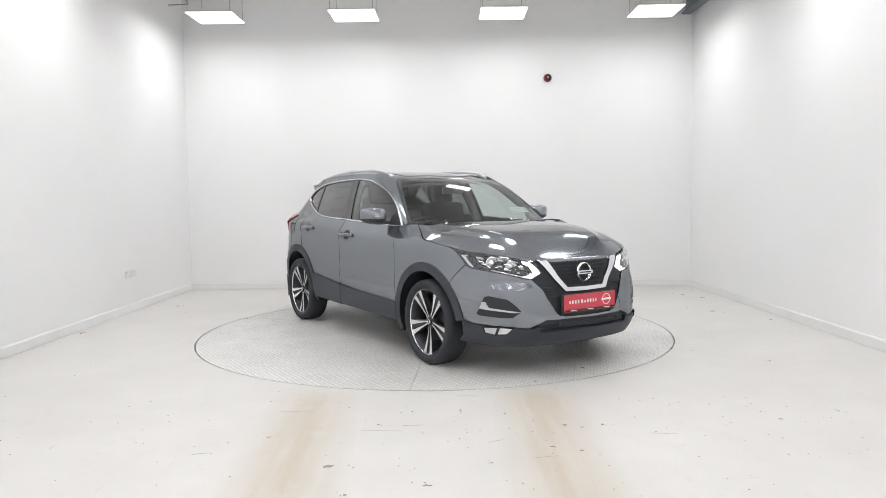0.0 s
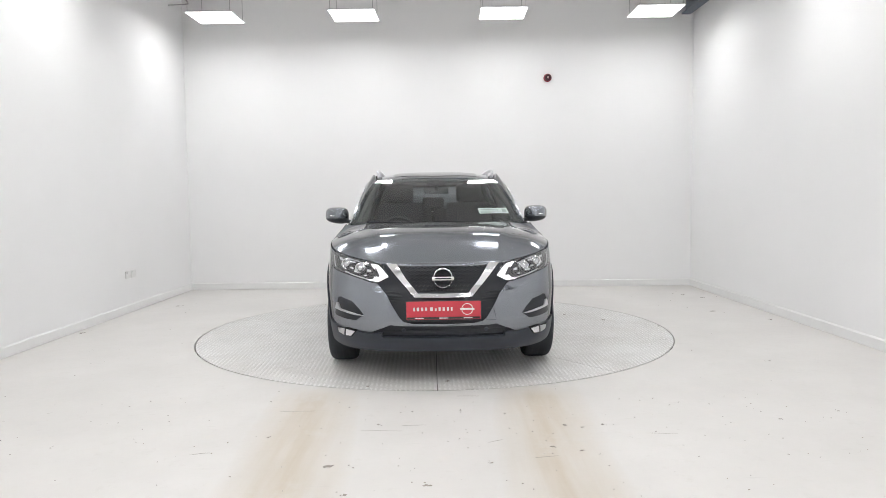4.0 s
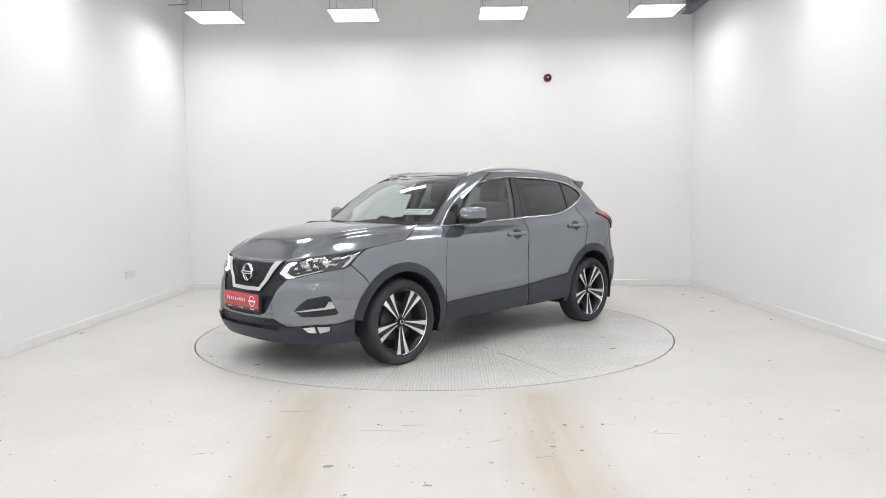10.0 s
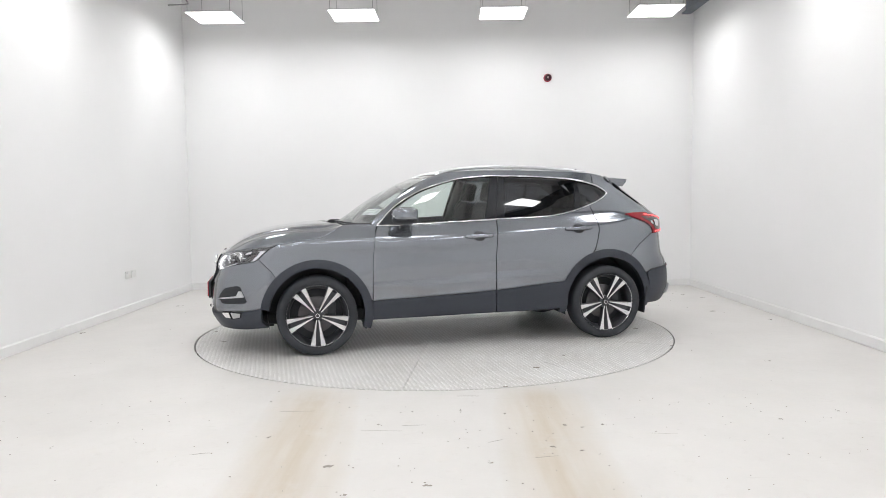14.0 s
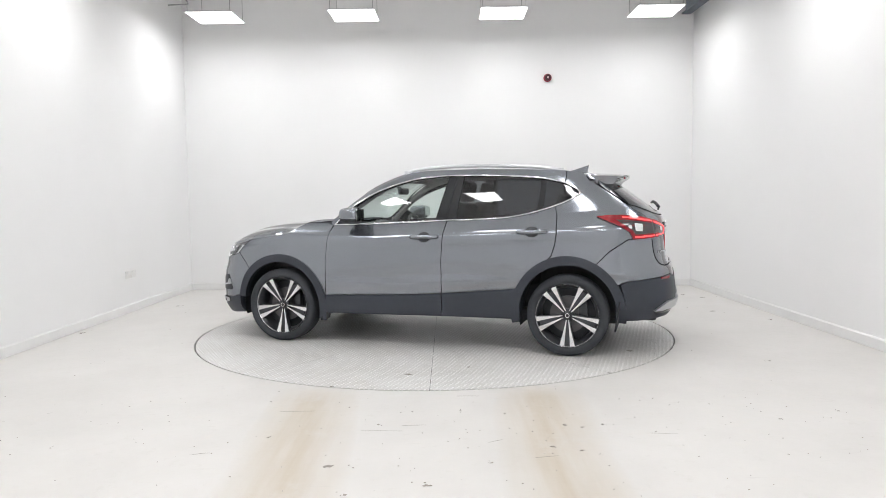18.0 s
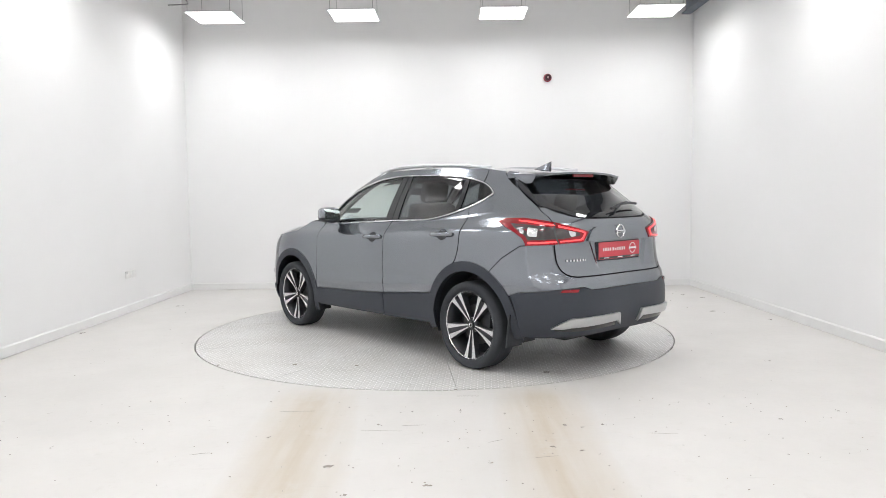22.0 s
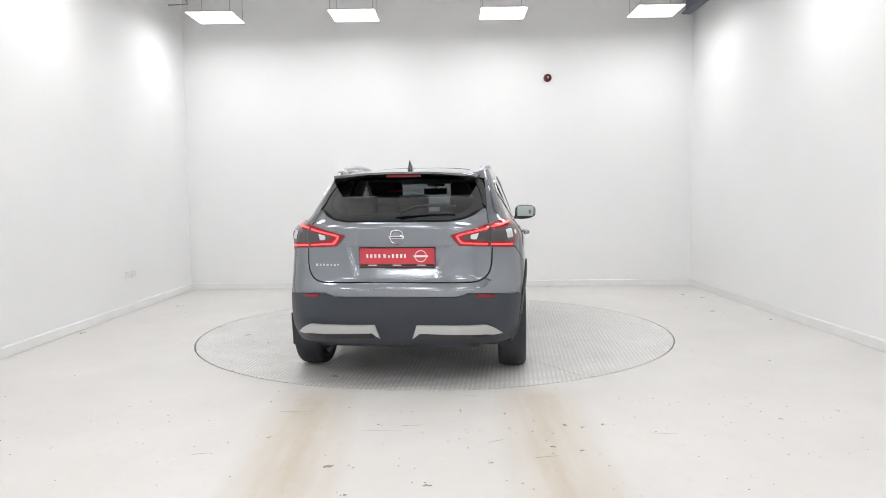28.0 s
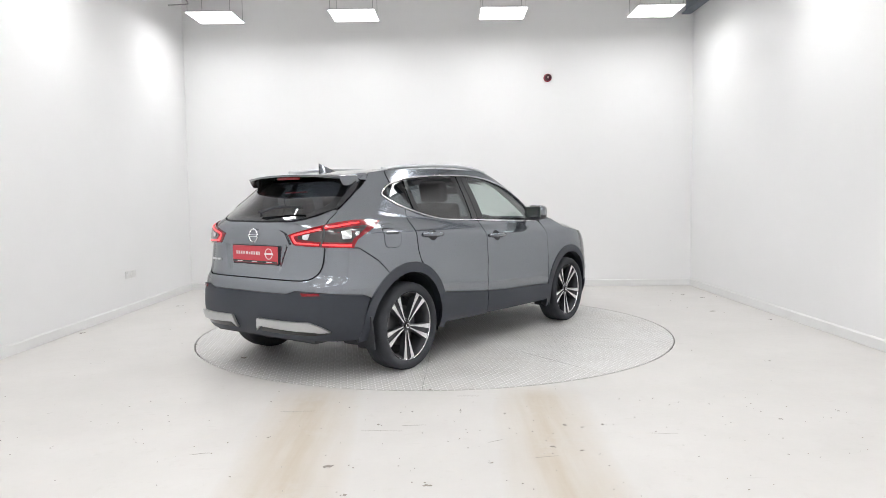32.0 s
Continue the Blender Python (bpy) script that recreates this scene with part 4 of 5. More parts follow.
def build_mirror(door, side):
    bm = bmesh.new()
    bmesh.ops.create_uvsphere(bm, u_segments=28, v_segments=18, radius=1)
    for v in bm.verts:
        c = v.co
        k = 3.2
        length = (abs(c.x) ** k + abs(c.y) ** k + abs(c.z) ** k) ** (1 / k)
        c /= length
        x = c.x * (0.140 if c.x > 0 else 0.060)
        taper = 1 - 0.10 * c.y
        v.co = (x - 0.012 * c.y, c.y * 0.108 * (1 - 0.35 * max(c.x, 0)), c.z * 0.074 * taper + 0.006 * c.y)
    m = pose(0.545, side * 0.925, 1.165)
    low = bm.copy()
    if side < 0:
        for b in (bm, low):
            bmesh.ops.scale(b, vec=(1, -1, 1), verts=b.verts)
            bmesh.ops.reverse_faces(b, faces=b.faces)
    for b, keep in ((bm, 1), (low, -1)):
        bmesh.ops.bisect_plane(b, geom=b.verts[:] + b.edges[:] + b.faces[:], plane_co=(0, 0, -0.026), plane_no=(0, 0, 1), clear_inner=keep > 0, clear_outer=keep < 0)
        bmesh.ops.transform(b, matrix=m, verts=b.verts)
        soft(b)
    top = part("door_mirror", bm, PAINT, door, "grey door mirror with a black underside")
    part("lower_shell", low, BLACK, top)
    part("arm", tube(smooth_line([(0.585, side * 0.80, 1.105), (0.575, side * 0.84, 1.112), (0.56, side * 0.89, 1.13)], 8), [0.03] * 3 + [0.032] * 6, 10, 0.6), BLACK, top)
    part("mirror_glass", block((0.004, 0.165, 0.10), (0.484, side * 0.925, 1.172), 0.0015, 1), MIRROR, top, "mirror glass")
    part("indicator", block((0.012, 0.085, 0.010), (0.678, side * 0.93, 1.162), 0.003), LAMP_BOWL, top, "slim indicator lens")


def build_front(car):
    B = BODY
    # bonnet
    edge = [(x - .002, y) for x, y, z in RIM]
    back = smooth_line([edge[-1], (1.14, .60), (1.19, .40), (1.225, .20), (1.23, .0)], 16)
    half = edge + back[1:]
    outline = half + [(x, -y) for x, y in half[::-1][1:-1]]
    hood = panel("bonnet", BONNET, outline, PAINT, car, deep=0.022, gap=0.0055, step=0.022)
    cowl = [(1.25, .70), (1.30, .35), (1.31, 0), (1.30, -.35), (1.25, -.70), (.98, -.76), (1.08, -.4), (1.10, 0), (1.08, .4), (.98, .76)]
    panel("scuttle", Sheet(lambda x, y: 1.062 + 0.0 * x - 0.02 * y * y), cowl, BLACK, car, deep=0.03, gap=0.0, step=0.08, label="black plastic scuttle below the windscreen")
    # black middle of the nose
    mid = [(.43, lamp_top(.43)), (.475, .71), (.405, .632), (.375, .57), (.315, .47), (.285, .447), (.22, .430)]
    black = [B.f(y, z) for y, z in [(0, lamp_top(0.0)), (.25, lamp_top(.25))] + mid + [(0, .426)]]
    black += [B.f(-y, z) for y, z in mid[::-1]] + [B.f(-.25, lamp_top(.25))]
    grille = panel("grille", B, black, INTAKE, car, off=-0.02, deep=0.02, gap=0.0, label="gloss black grille panel")
    # honeycomb bars of the upper grille
    for row in range(7):
        z = .668 + row * .026
        reach = .165 + (z - .645) * .72
        pts = []
        for k in range(29):
            y = -reach + 2 * reach * k / 28
            pts.append(B.f(y, z + (.006 if k % 2 else -.006)))
        part("grille_bar", tube(along(B, pts, -0.012), 0.0045, 5), INTAKE, grille)
    # the bright V
    left = [(.402, lamp_top(.40) + .002), (.296, .722), (.203, .613), (.0, .608)]
    leftin = [(.0, .636), (.178, .640), (.255, .735), (.326, lamp_top(.32) + .002)]
    loop = [B.f(y, z) for y, z in left] + [B.f(-y, z) for y, z in left[::-1][1:]] + [B.f(-y, z) for y, z in leftin[::-1]] + [B.f(y, z) for y, z in leftin[1:]]
    panel("chrome_v", B, loop, CHROME, grille, off=0.008, deep=0.03, gap=0.0, step=0.025, label="broad chrome V on the grille", dome=0.006)
    # emblem: ring and bar
    ex = float(NOSE(.745)) + 0.012
    bm = lathe([(0.058, 0.0), (0.060, 0.012), (0.066, 0.018), (0.072, 0.012), (0.074, 0.0)], 36, "x", ring=True)
    bmesh.ops.translate(bm, vec=(ex, 0, .745), verts=bm.verts)
    em = part("emblem", bm, CHROME, grille, "round chrome emblem with a cross bar")
    part("emblem_bar", block((0.016, 0.156, 0.027), (ex + 0.012, 0, .745), 0.004), CHROME, em)
    part("emblem_print", block((0.004, 0.115, 0.010), (ex + 0.0205, 0, .745), 0.001, 1), BLACK, em)
    # side vents beside the V
    for s in (1, -1):
        for k in range(4):
            z = .655 - k * .022
            a, b = .262 + .015 * (3 - k), .432 - k * .012
            part("vent_bar", tube(along(B, [B.f(s * a, z - .004), B.f(s * b, z + .004)], -0.014), 0.005, 5), BLACK, grille)
    # show plate
    build_plate(car, pose(float(NOSE(.52)) + 0.024, 0.0, .528, 0, 0, 90), "front_plate")
    part("plate_holder", block((0.022, 0.53, 0.145), (float(NOSE(.52)) + 0.008, 0.0, .522), 0.004), BLACK, car)
    # lower intake and lip
    intake = [(0, .409), (.33, .413), (.375, .419), (.47, .382), (.512, .364), (.44, .318)]
    loop = [B.f(y, z) for y, z in intake] + [B.f(-y, z) for y, z in intake[::-1][:-1]]
    lower = panel("lower_intake", B, loop, INTAKE, car, off=-0.016, deep=0.02, gap=0.0, label="gloss black lower intake")
    for z in (.352, .385):
        w = .46 if z < .4 else .36
        part("intake_bar", tube(along(B, [B.f(-w, z), B.f(w, z)], -0.015), 0.0045, 5), INTAKE, lower)
    for y in (.30, -.28):
        bm = lathe([(0.0, 0.010), (0.012, 0.008), (0.014, 0.0)], 14, "x")
        bmesh.ops.translate(bm, vec=(float(NOSE(.39)) - 0.01, y, .388), verts=bm.verts)
        part("sensor", bm, CLAD, lower)
    lip = [(.43, .335), (.435, .368), (.516, .362), (.62, .375), (.72, .383)]
    lipx = [(1.89, .390), (1.775, .418)]
    lipd = [(1.775, .30), (1.72, .255), (1.90, .235)]
    lipe = [(.66, .232), (.45, .228)]
    loop = [B.f(y, z) for y, z in lip] + on(B, lipx) + on(B, lipd) + [B.f(y, z) for y, z in lipe]
    loop = loop + [(2 * B.head - u, z) for u, z in loop[::-1]]
    panel("front_lip", B, loop, CLAD, car, off=0.010, deep=0.05, gap=0.001, label="black plastic front lip")
    part("undertray", block((0.36, 1.1, 0.02), (1.86, 0, .225), 0.008), BLACK, car)
    # painted bumper, one skin from wing to wing, each flank beside the intake
    half = [B.f(y, z) for y, z in [(0, .429), (.22, .433), (.278, .447), (.305, .470), (.367, .57), (.397, .632), (.455, .70), (.475, .714), (.502, .715), (.58, .736), (.64, .754), (.715, .772)]]
    half += on(B, [(1.834, .797), (1.79, .817), (1.78, .805), (1.70, .727), (1.655, .66)]) + on(B, arc(HUB_X, .455, 43, 9, 8)) + on(B, [(1.775, .421), (1.89, .393)])
    half += [B.f(y, z) for y, z in [(.72, .386), (.62, .378), (.516, .366), (.47, .384), (.375, .422), (.33, .416), (0, .412)]]
    skirt = half + [(2 * B.head - u, z) for u, z in half[::-1][1:-1]]
    fb = panel("front_bumper", B, skirt, PAINT, car, gap=0.001, step=0.026)
    panel_shell(B, skirt, fb, 1, 0.03)
    hatch = rounded([B.f(y, z) for y, z in ((.302, .535), (.355, .535), (.375, .45), (.300, .45))], 0.012, 3)
    part("tow_cover_joint", tube(along(B, hatch, 0.0005, 1, closed=True), 0.0014, 5), SHELL, fb)
    for s in (1, -1):
        slot = [B.f(y, z) for y, z in [(.565, .486), (.60, .53), (.65, .578), (.742, .600), (.762, .594), (.781, .523), (.794, .470), (.782, .456), (.70, .446), (.622, .444), (.595, .466)]]
        panel("fog_recess", B, slot, INTAKE, fb, off=0.001, deep=0.0, gap=0.0, step=0.03, side=s, label="dark slot in the bumper")
        blade = [B.f(y, z) for y, z in [(.562, .482), (.62, .493), (.675, .503), (.743, .515), (.752, .540), (.757, .557), (.772, .556), (.783, .509), (.744, .500), (.675, .490), (.62, .482)]]
        panel("fog_blade", B, blade, SATIN, fb, off=0.010, deep=0.014, gap=0.0, step=0.015, side=s, label="satin silver blade in the bumper slot")
        lamp = [B.f(y, z) for y, z in [(.612, .374), (.69, .382), (.766, .376), (.756, .336), (.70, .320), (.648, .326)]]
        fl = panel("fog_lamp", B, lamp, LAMP_DARK, car, off=0.013, deep=0.02, gap=0.0, step=0.02, side=s, label="clear fog lamp in the lower bumper")
        bowl = [B.f(y, z) for y, z in [(.622, .369), (.688, .375), (.694, .330), (.652, .332)]]
        panel("reflector", B, bowl, LAMP_BOWL, fl, off=0.017, deep=0.006, gap=0.0, step=0.02, side=s)
        lens = [B.f(y, z) for y, z in [(.702, .374), (.758, .370), (.750, .340), (.708, .327)]]
        panel("lens", B, lens, SILVER_PAINT, fl, off=0.016, deep=0.004, gap=0.0, step=0.02, side=s)
        build_headlight(car, s)


def build_headlight(car, s):
    B = BODY
    shape = [B.f(.380, .758), B.f(.43, lamp_top(.43))] + [B.f(y, lamp_top(y)) for y in (.50, .56, .63, .70, .75)] + on(B, [(1.77, .917), (1.70, .929), (1.62, .945), (1.67, .92), (1.73, .880), (1.79, .820), (1.834, .800)]) + [B.f(.715, .775), B.f(.64, .757), B.f(.58, .739), B.f(.502, .718), B.f(.455, .717)]
    lamp = panel("headlight", B, shape, LAMP_DARK, car, off=-0.022, deep=0.0, gap=0.002, side=s, label="swept clear headlight")
    for y, z, r in ((.60, .815, .032), (.705, .840, .037)):
        u, zz = B.f(y, z)
        at = B.at(u, zz) * (1, s, 1)
        n = B.normal(np.float64(u), np.float64(zz)) * (1, s, 1)
        aim = Vector((0.8, n[1] * 0.5, 0.0)).normalized().to_track_quat("Z", "Y").to_matrix().to_4x4()
        bm = lathe([(r, -0.03), (r + .006, -0.004), (r, 0.0), (r * .8, -0.006), (r * .72, -0.012)], 24)
        bmesh.ops.transform(bm, matrix=Matrix.Translation(Vector(at) - Vector(n) * 0.012) @ aim, verts=bm.verts)
        part("reflector", bm, LAMP_BOWL, lamp)
        bm = lathe([(r * .72, -0.012), (r * .5, -0.002), (0.0, 0.004)], 24)
        bmesh.ops.transform(bm, matrix=Matrix.Translation(Vector(at) - Vector(n) * 0.012) @ aim, verts=bm.verts)
        part("projector_lens", bm, GLOSS_BLACK if r > .038 else LAMP_BOWL, lamp)
    # chrome webs and facets
    for pts in ([B.f(.54, .840), B.f(.62, .868), B.f(.70, .885)], [B.f(.50, .728), B.f(.60, .752), B.f(.715, .786)]):
        part("chrome_web", tube(along(B, pts, -0.012, s), 0.005, 6), LAMP_BOWL, lamp)
    rnd = random.Random(6)
    for y, z in ((.53, .80), (.555, .765), (.57, .83), (.63, .79), (.65, .86), (.665, .815), (.74, .83), (.755, .875)):
        w, h = rnd.uniform(.010, .020), rnd.uniform(.006, .013)
        facet = [B.f(y - w, z - h), B.f(y + w, z - h * .4), B.f(y + w * .8, z + h), B.f(y - w * .7, z + h * .6)]
        panel("facet", B, facet, LAMP_BOWL, lamp, off=-0.014 + rnd.uniform(-.004, .004), deep=0.006, gap=0.0, step=0.03, side=s)
    swoosh = on(B, [(1.855, .806), (1.825, .812), (1.795, .838), (1.735, .892), (1.80, .893), (1.78, .880), (1.81, .848)])
    panel("outer_reflector", B, swoosh, LAMP_BOWL, lamp, off=-0.010, deep=0.008, gap=0.0, step=0.02, side=s)
    # arrow-shaped running light
    arrow = [B.f(y, z) for y, z in [(.390, .758), (.425, .805), (.46, .842), (.515, .850), (.505, .828), (.474, .820), (.447, .760), (.50, .741), (.545, .737), (.52, .727), (.462, .722)]]
    panel("running_light", B, arrow, LED_WHITE, lamp, off=-0.008, deep=0.012, gap=0.0, step=0.02, side=s, label="lit white arrow-shaped running light")
    guide = [B.f(y, z) for y, z in [(.508, .840), (.468, .830), (.419, .764), (.467, .736), (.53, .735)]], [B.f(y, z) for y, z in [(.507, .836), (.470, .826), (.425, .763), (.470, .740), (.532, .737)]]
    panel("light_guide", B, (), LAMP_BOWL, lamp, off=-0.006, deep=0.002, band=(resample(guide[0], 14), resample(guide[1], 14)), side=s)
    cover = panel("lamp_cover", B, shape, GLASS_CLEAR, lamp, off=0.002, deep=0.0, gap=0.001, side=s)
    cover.visible_shadow = False


def build_plate(car, m, name):
    """A red dealer plate: white bars stand for its writing, a ring for its mark."""
    plate = part(name, block((0.52, 0.008, 0.128), (0, 0, 0), 0.003, 1), PLATE_RED, car, "red dealer plate with white print")
    plate.matrix_basis = m
    x = -0.215
    for k, w in enumerate((.018, .024, .022, .022, 0, .028, .020, .022, .024, .022, .018)):
        if w:
            part("print_bar", block((w * 0.68, 0.003, 0.025 if k != 6 else 0.018), (x + w / 2, -0.0048, 0.010 if k != 6 else 0.0065), 0.001, 1), WHITE, plate)
        x += w + .006
    bm = lathe([(0.036, 0.0), (0.036, -0.002), (0.041, -0.002), (0.041, 0.0)], 26, "y", ring=True)
    bmesh.ops.translate(bm, vec=(0.165, -0.004, 0.008), verts=bm.verts)
    part("print_ring", bm, WHITE, plate)
    part("print_bar", block((0.10, 0.003, 0.014), (0.165, -0.0048, 0.008), 0.001, 1), WHITE, plate)
    part("plate_strip", block((0.512, 0.003, 0.015), (0, -0.0045, -0.053), 0.001, 1), GLOSS_BLACK, plate)
    for x in (-0.17, 0.0, 0.17):
        part("print_bar", block((0.06, 0.002, 0.006), (x, -0.0064, -0.053)), WHITE, plate)


def build_rear(car):
    B = BODY
    # tailgate, painted part
    half = [(0, .735)] + [q for q in TAILGATE_EDGE if q[1] < 1.24] + [(.575, 1.235), (.53, 1.195), (.455, 1.165), (.36, 1.150), (0, 1.146)]
    loop = [B.r(y, z) for y, z in half] + [B.r(-y, z) for y, z in half[::-1][1:-1]]
    gate = panel("tailgate", B, loop, PAINT, car, gap=0.004, step=0.016)
    panel_shell(B, loop, gate, 1)
    raised = [(0, 1.088), (.284, 1.088), (.335, 1.065), (.385, .985), (0, .985)]
    loop = [B.r(y, z) for y, z in raised] + [B.r(-y, z) for y, z in raised[::-1][1:-1]]
    panel("tailgate_garnish", B, loop, PAINT, gate, off=0.014, deep=0.04, gap=0.0, step=0.03)
    # glass
    ghalf = [(0, 1.152), (.36, 1.156), (.455, 1.172), (.53, 1.212), (.60, 1.25), (.585, 1.33), (.55, 1.40), (.50, 1.468), (.30, 1.49), (0, 1.495)]
    loop = [B.r(y, z) for y, z in ghalf] + [B.r(-y, z) for y, z in ghalf[::-1][1:-1]]
    g = panel("rear_window", B, loop, GLASS_DARK, gate, off=0.003, deep=0.0, gap=0.0, step=0.04)
    g.visible_shadow = False
    # black border of the glass
    inner = [(0, 1.19), (.36, 1.192), (.44, 1.21), (.50, 1.25), (.52, 1.29), (.50, 1.36), (.465, 1.42), (.42, 1.445), (0, 1.455)]
    for s in (1, -1):
        rim = resample([B.r(s * y, z) for y, z in ghalf], 50), resample([B.r(s * y, z) for y, z in inner], 50)
        panel("window_border", B, (), GLOSS_BLACK, gate, off=-0.002, deep=0.0, band=rim)
    # spoiler
    bm = bmesh.new()
    rows = []
    for k in range(25):
        y = -0.525 + 1.05 * k / 24
        e = abs(y) / 0.525
        xr = -1.775 + 0.075 * e ** 3
        z = float(ROOF.height(np.float64(-1.55), np.float64(y * .93)))
        zr = 1.502 - 0.030 * e ** 2.5
        rows.append([bm.verts.new(q) for q in ((-1.45, y * 1.06, float(ROOF.height(np.float64(-1.45), np.float64(y * 1.0))) + 0.002), (-1.58, y * 1.04, z + 0.0), (-1.70, y * 1.01, zr + .008), (xr, y, zr), (xr + .006, y, zr - .014), (-1.66, y, 1.464 - 0.05 * e ** 4), (-1.54, y * 1.03, 1.475 - 0.06 * e ** 4))])
    for a, b in zip(rows, rows[1:]):
        for k in range(len(a)):
            j = (k + 1) % len(a)
            bm.faces.new((a[k], b[k], b[j], a[j]))
    bm.faces.new(rows[0][::-1])
    bm.faces.new(rows[-1])
    bmesh.ops.recalc_face_normals(bm, faces=bm.faces)
    under = bmesh.new()
    strips = [[under.verts.new(v.co + Vector((0, 0, -0.003))) for v in (r[4], r[5], r[6])] for r in rows]
    for a, b in zip(strips, strips[1:]):
        for k in range(2):
            under.faces.new((a[k], a[k + 1], b[k + 1], b[k]))
    sp = part("roof_spoiler", soft(bm, 35), PAINT, gate)
    part("spoiler_underside", soft(under, 60), GLOSS_BLACK, sp, "gloss black spoiler underside")
    for s in (1, -1):
        fin = [B.r(s * y, z) for y, z in [(.500, 1.474), (.545, 1.44), (.572, 1.405), (.586, 1.362), (.594, 1.295), (.599, 1.243), (.575, 1.26), (.565, 1.32), (.535, 1.39), (.49, 1.445)]]
        panel("spoiler_wing", B, fin, GLOSS_BLACK, sp, off=0.008, deep=0.02, gap=0.0, step=0.03, label="gloss black winglet beside the rear glass")
        end = [B.r(s * y, z) for y, z in [(.582, 1.450), (.556, 1.452), (.505, 1.476), (.46, 1.492), (.52, 1.500)]] + [(u if s > 0 else 2 * B.tail - u, z) for u, z in on(B, [(-1.445, 1.505), (-1.447, 1.485)])]
        panel("spoiler_end", B, end, PAINT, sp, off=0.010, deep=0.02, gap=0.0, step=0.03)
    part("brake_light", block((0.014, 0.25, 0.020), (-1.735, 0, 1.474), 0.004), LAMP_RED, sp, "red high brake light strip")
    # wiper
    bm = bmesh.new()
    blade = smooth_line([(-2.005, .02, 1.205), (-1.985, -.10, 1.232), (-1.965, -.25, 1.245), (-1.945, -.40, 1.238)], 14)
    tube([(x - .012, y, z + .012) for x, y, z in blade], 0.009, 6, 1.2, bm)
    tube([(-2.02, -.02, 1.185), (-2.03, -.02, 1.215), (-2.0, -.12, 1.25), (-1.975, -.24, 1.262)], 0.011, 6, 1.0, bm)
    part("rear_wiper", bm, BLACK, gate, "black rear wiper")
    # emblem, badge bars, handle shadow
    bx = -float(TAIL(1.045)) - 0.012
    bm = lathe([(0.040, 0.0), (0.042, -0.008), (0.047, -0.012), (0.052, -0.008), (0.053, 0.0)], 30, "x", ring=True)
    bmesh.ops.translate(bm, vec=(bx, 0, 1.045), verts=bm.verts)
    em = part("emblem", bm, CHROME, gate, "round chrome emblem with a cross bar")
    part("emblem_bar", block((0.012, 0.108, 0.020), (bx - 0.008, 0, 1.045), 0.003), CHROME, em)
    part("emblem_print", block((0.004, 0.08, 0.007), (bx - 0.0145, 0, 1.045)), BLACK, em)
    y = .585
    for k, w in enumerate((.022, .020, .020, .022, .020, .022, .008)):
        u, z = B.r(y - w / 2, .852)
        q = B.at(u, z)
        part("badge_bar", block((0.006, w * .8, 0.017), (float(q[0]) - .003, y - w / 2, .852), 0.001, 1), CHROME, gate, "chrome badge lettering")
        y -= w + .0065
    build_plate(car, pose(-float(TAIL(.905)) + 0.002, 0, .905, 0, 0, -90), "rear_plate")
    part("plate_holder", block((0.018, 0.53, 0.15), (-float(TAIL(.905)) + 0.016, 0, .900), 0.004), BLACK, car)
    # painted bumper above the cladding
    low = [(.735, .645), (.56, .662), (.49, .664), (.42, .640), (0, .640)]
    edge = [B.r(0, .733)] + [B.r(y + .004, z - .003) for y, z in TAILGATE_EDGE if z < .97] + [B.r(.648, .970), B.r(.70, .968)] + on(B, [(-1.80, .959), (-1.66, .865)]) + on(B, arc(-HUB_X, 0.44, 119, 152, 10, tall=1.02)) + on(B, [(-1.735, .60), (-1.80, .627)]) + [B.r(y, z) for y, z in low]
    loop = edge + [(2 * B.tail - u, z) for u, z in edge[::-1][1:-1]]
    bumper = panel("rear_bumper", B, loop, PAINT, car, gap=0.002)
    panel_shell(B, loop, bumper, 1, 0.03)
    # black lower bumper
    edge = [B.r(y, z) for y, z in [(0, .638), (.42, .638), (.49, .662), (.56, .660), (.735, .643)]] + on(B, [(-1.80, .625), (-1.745, .60), (-1.775, .50), (-1.79, .38), (-1.775, .30)]) + [B.r(.70, .30), B.r(.55, .315), B.r(0, .315)]
    loop = edge + [(2 * B.tail - u, z) for u, z in edge[::-1][1:-1]]
    lower = panel("lower_bumper", B, loop, CLAD, car, off=0.006, deep=0.05, gap=0.001, label="black plastic lower bumper")
    panel_shell(B, loop, lower, 1, 0.04)
    for s in (1, -1):
        skid = [B.r(s * y, z) for y, z in [(.145, .454), (.60, .450), (.66, .420), (.705, .382), (.65, .380), (.60, .388), (.165, .402), (.112, .364)]]
        panel("skid_plate", B, skid, SILVER_PAINT, lower, off=0.026, deep=0.03, gap=0.0, step=0.03, label="silver skid plate insert", dome=0.004)
        # black strip laid below the insert, in place of the shade under it
        under = [B.r(s * y, z) for y, z in [(.17, .400), (.60, .386), (.66, .379), (.69, .362), (.60, .352), (.15, .358)]]
        panel("skid_shade_strip", B, under, GLOSS_BLACK, lower, off=0.008, deep=0.0, gap=0.0, step=0.04)
        refl = [B.r(s * y, z) for y, z in [(.535, .652), (.655, .650), (.662, .633), (.55, .630)]]
        panel("reflector", B, refl, RED_DARK, lower, off=0.012, deep=0.012, gap=0.0, step=0.03, label="slim dark red reflector")
        build_tail_lamp(car, s)


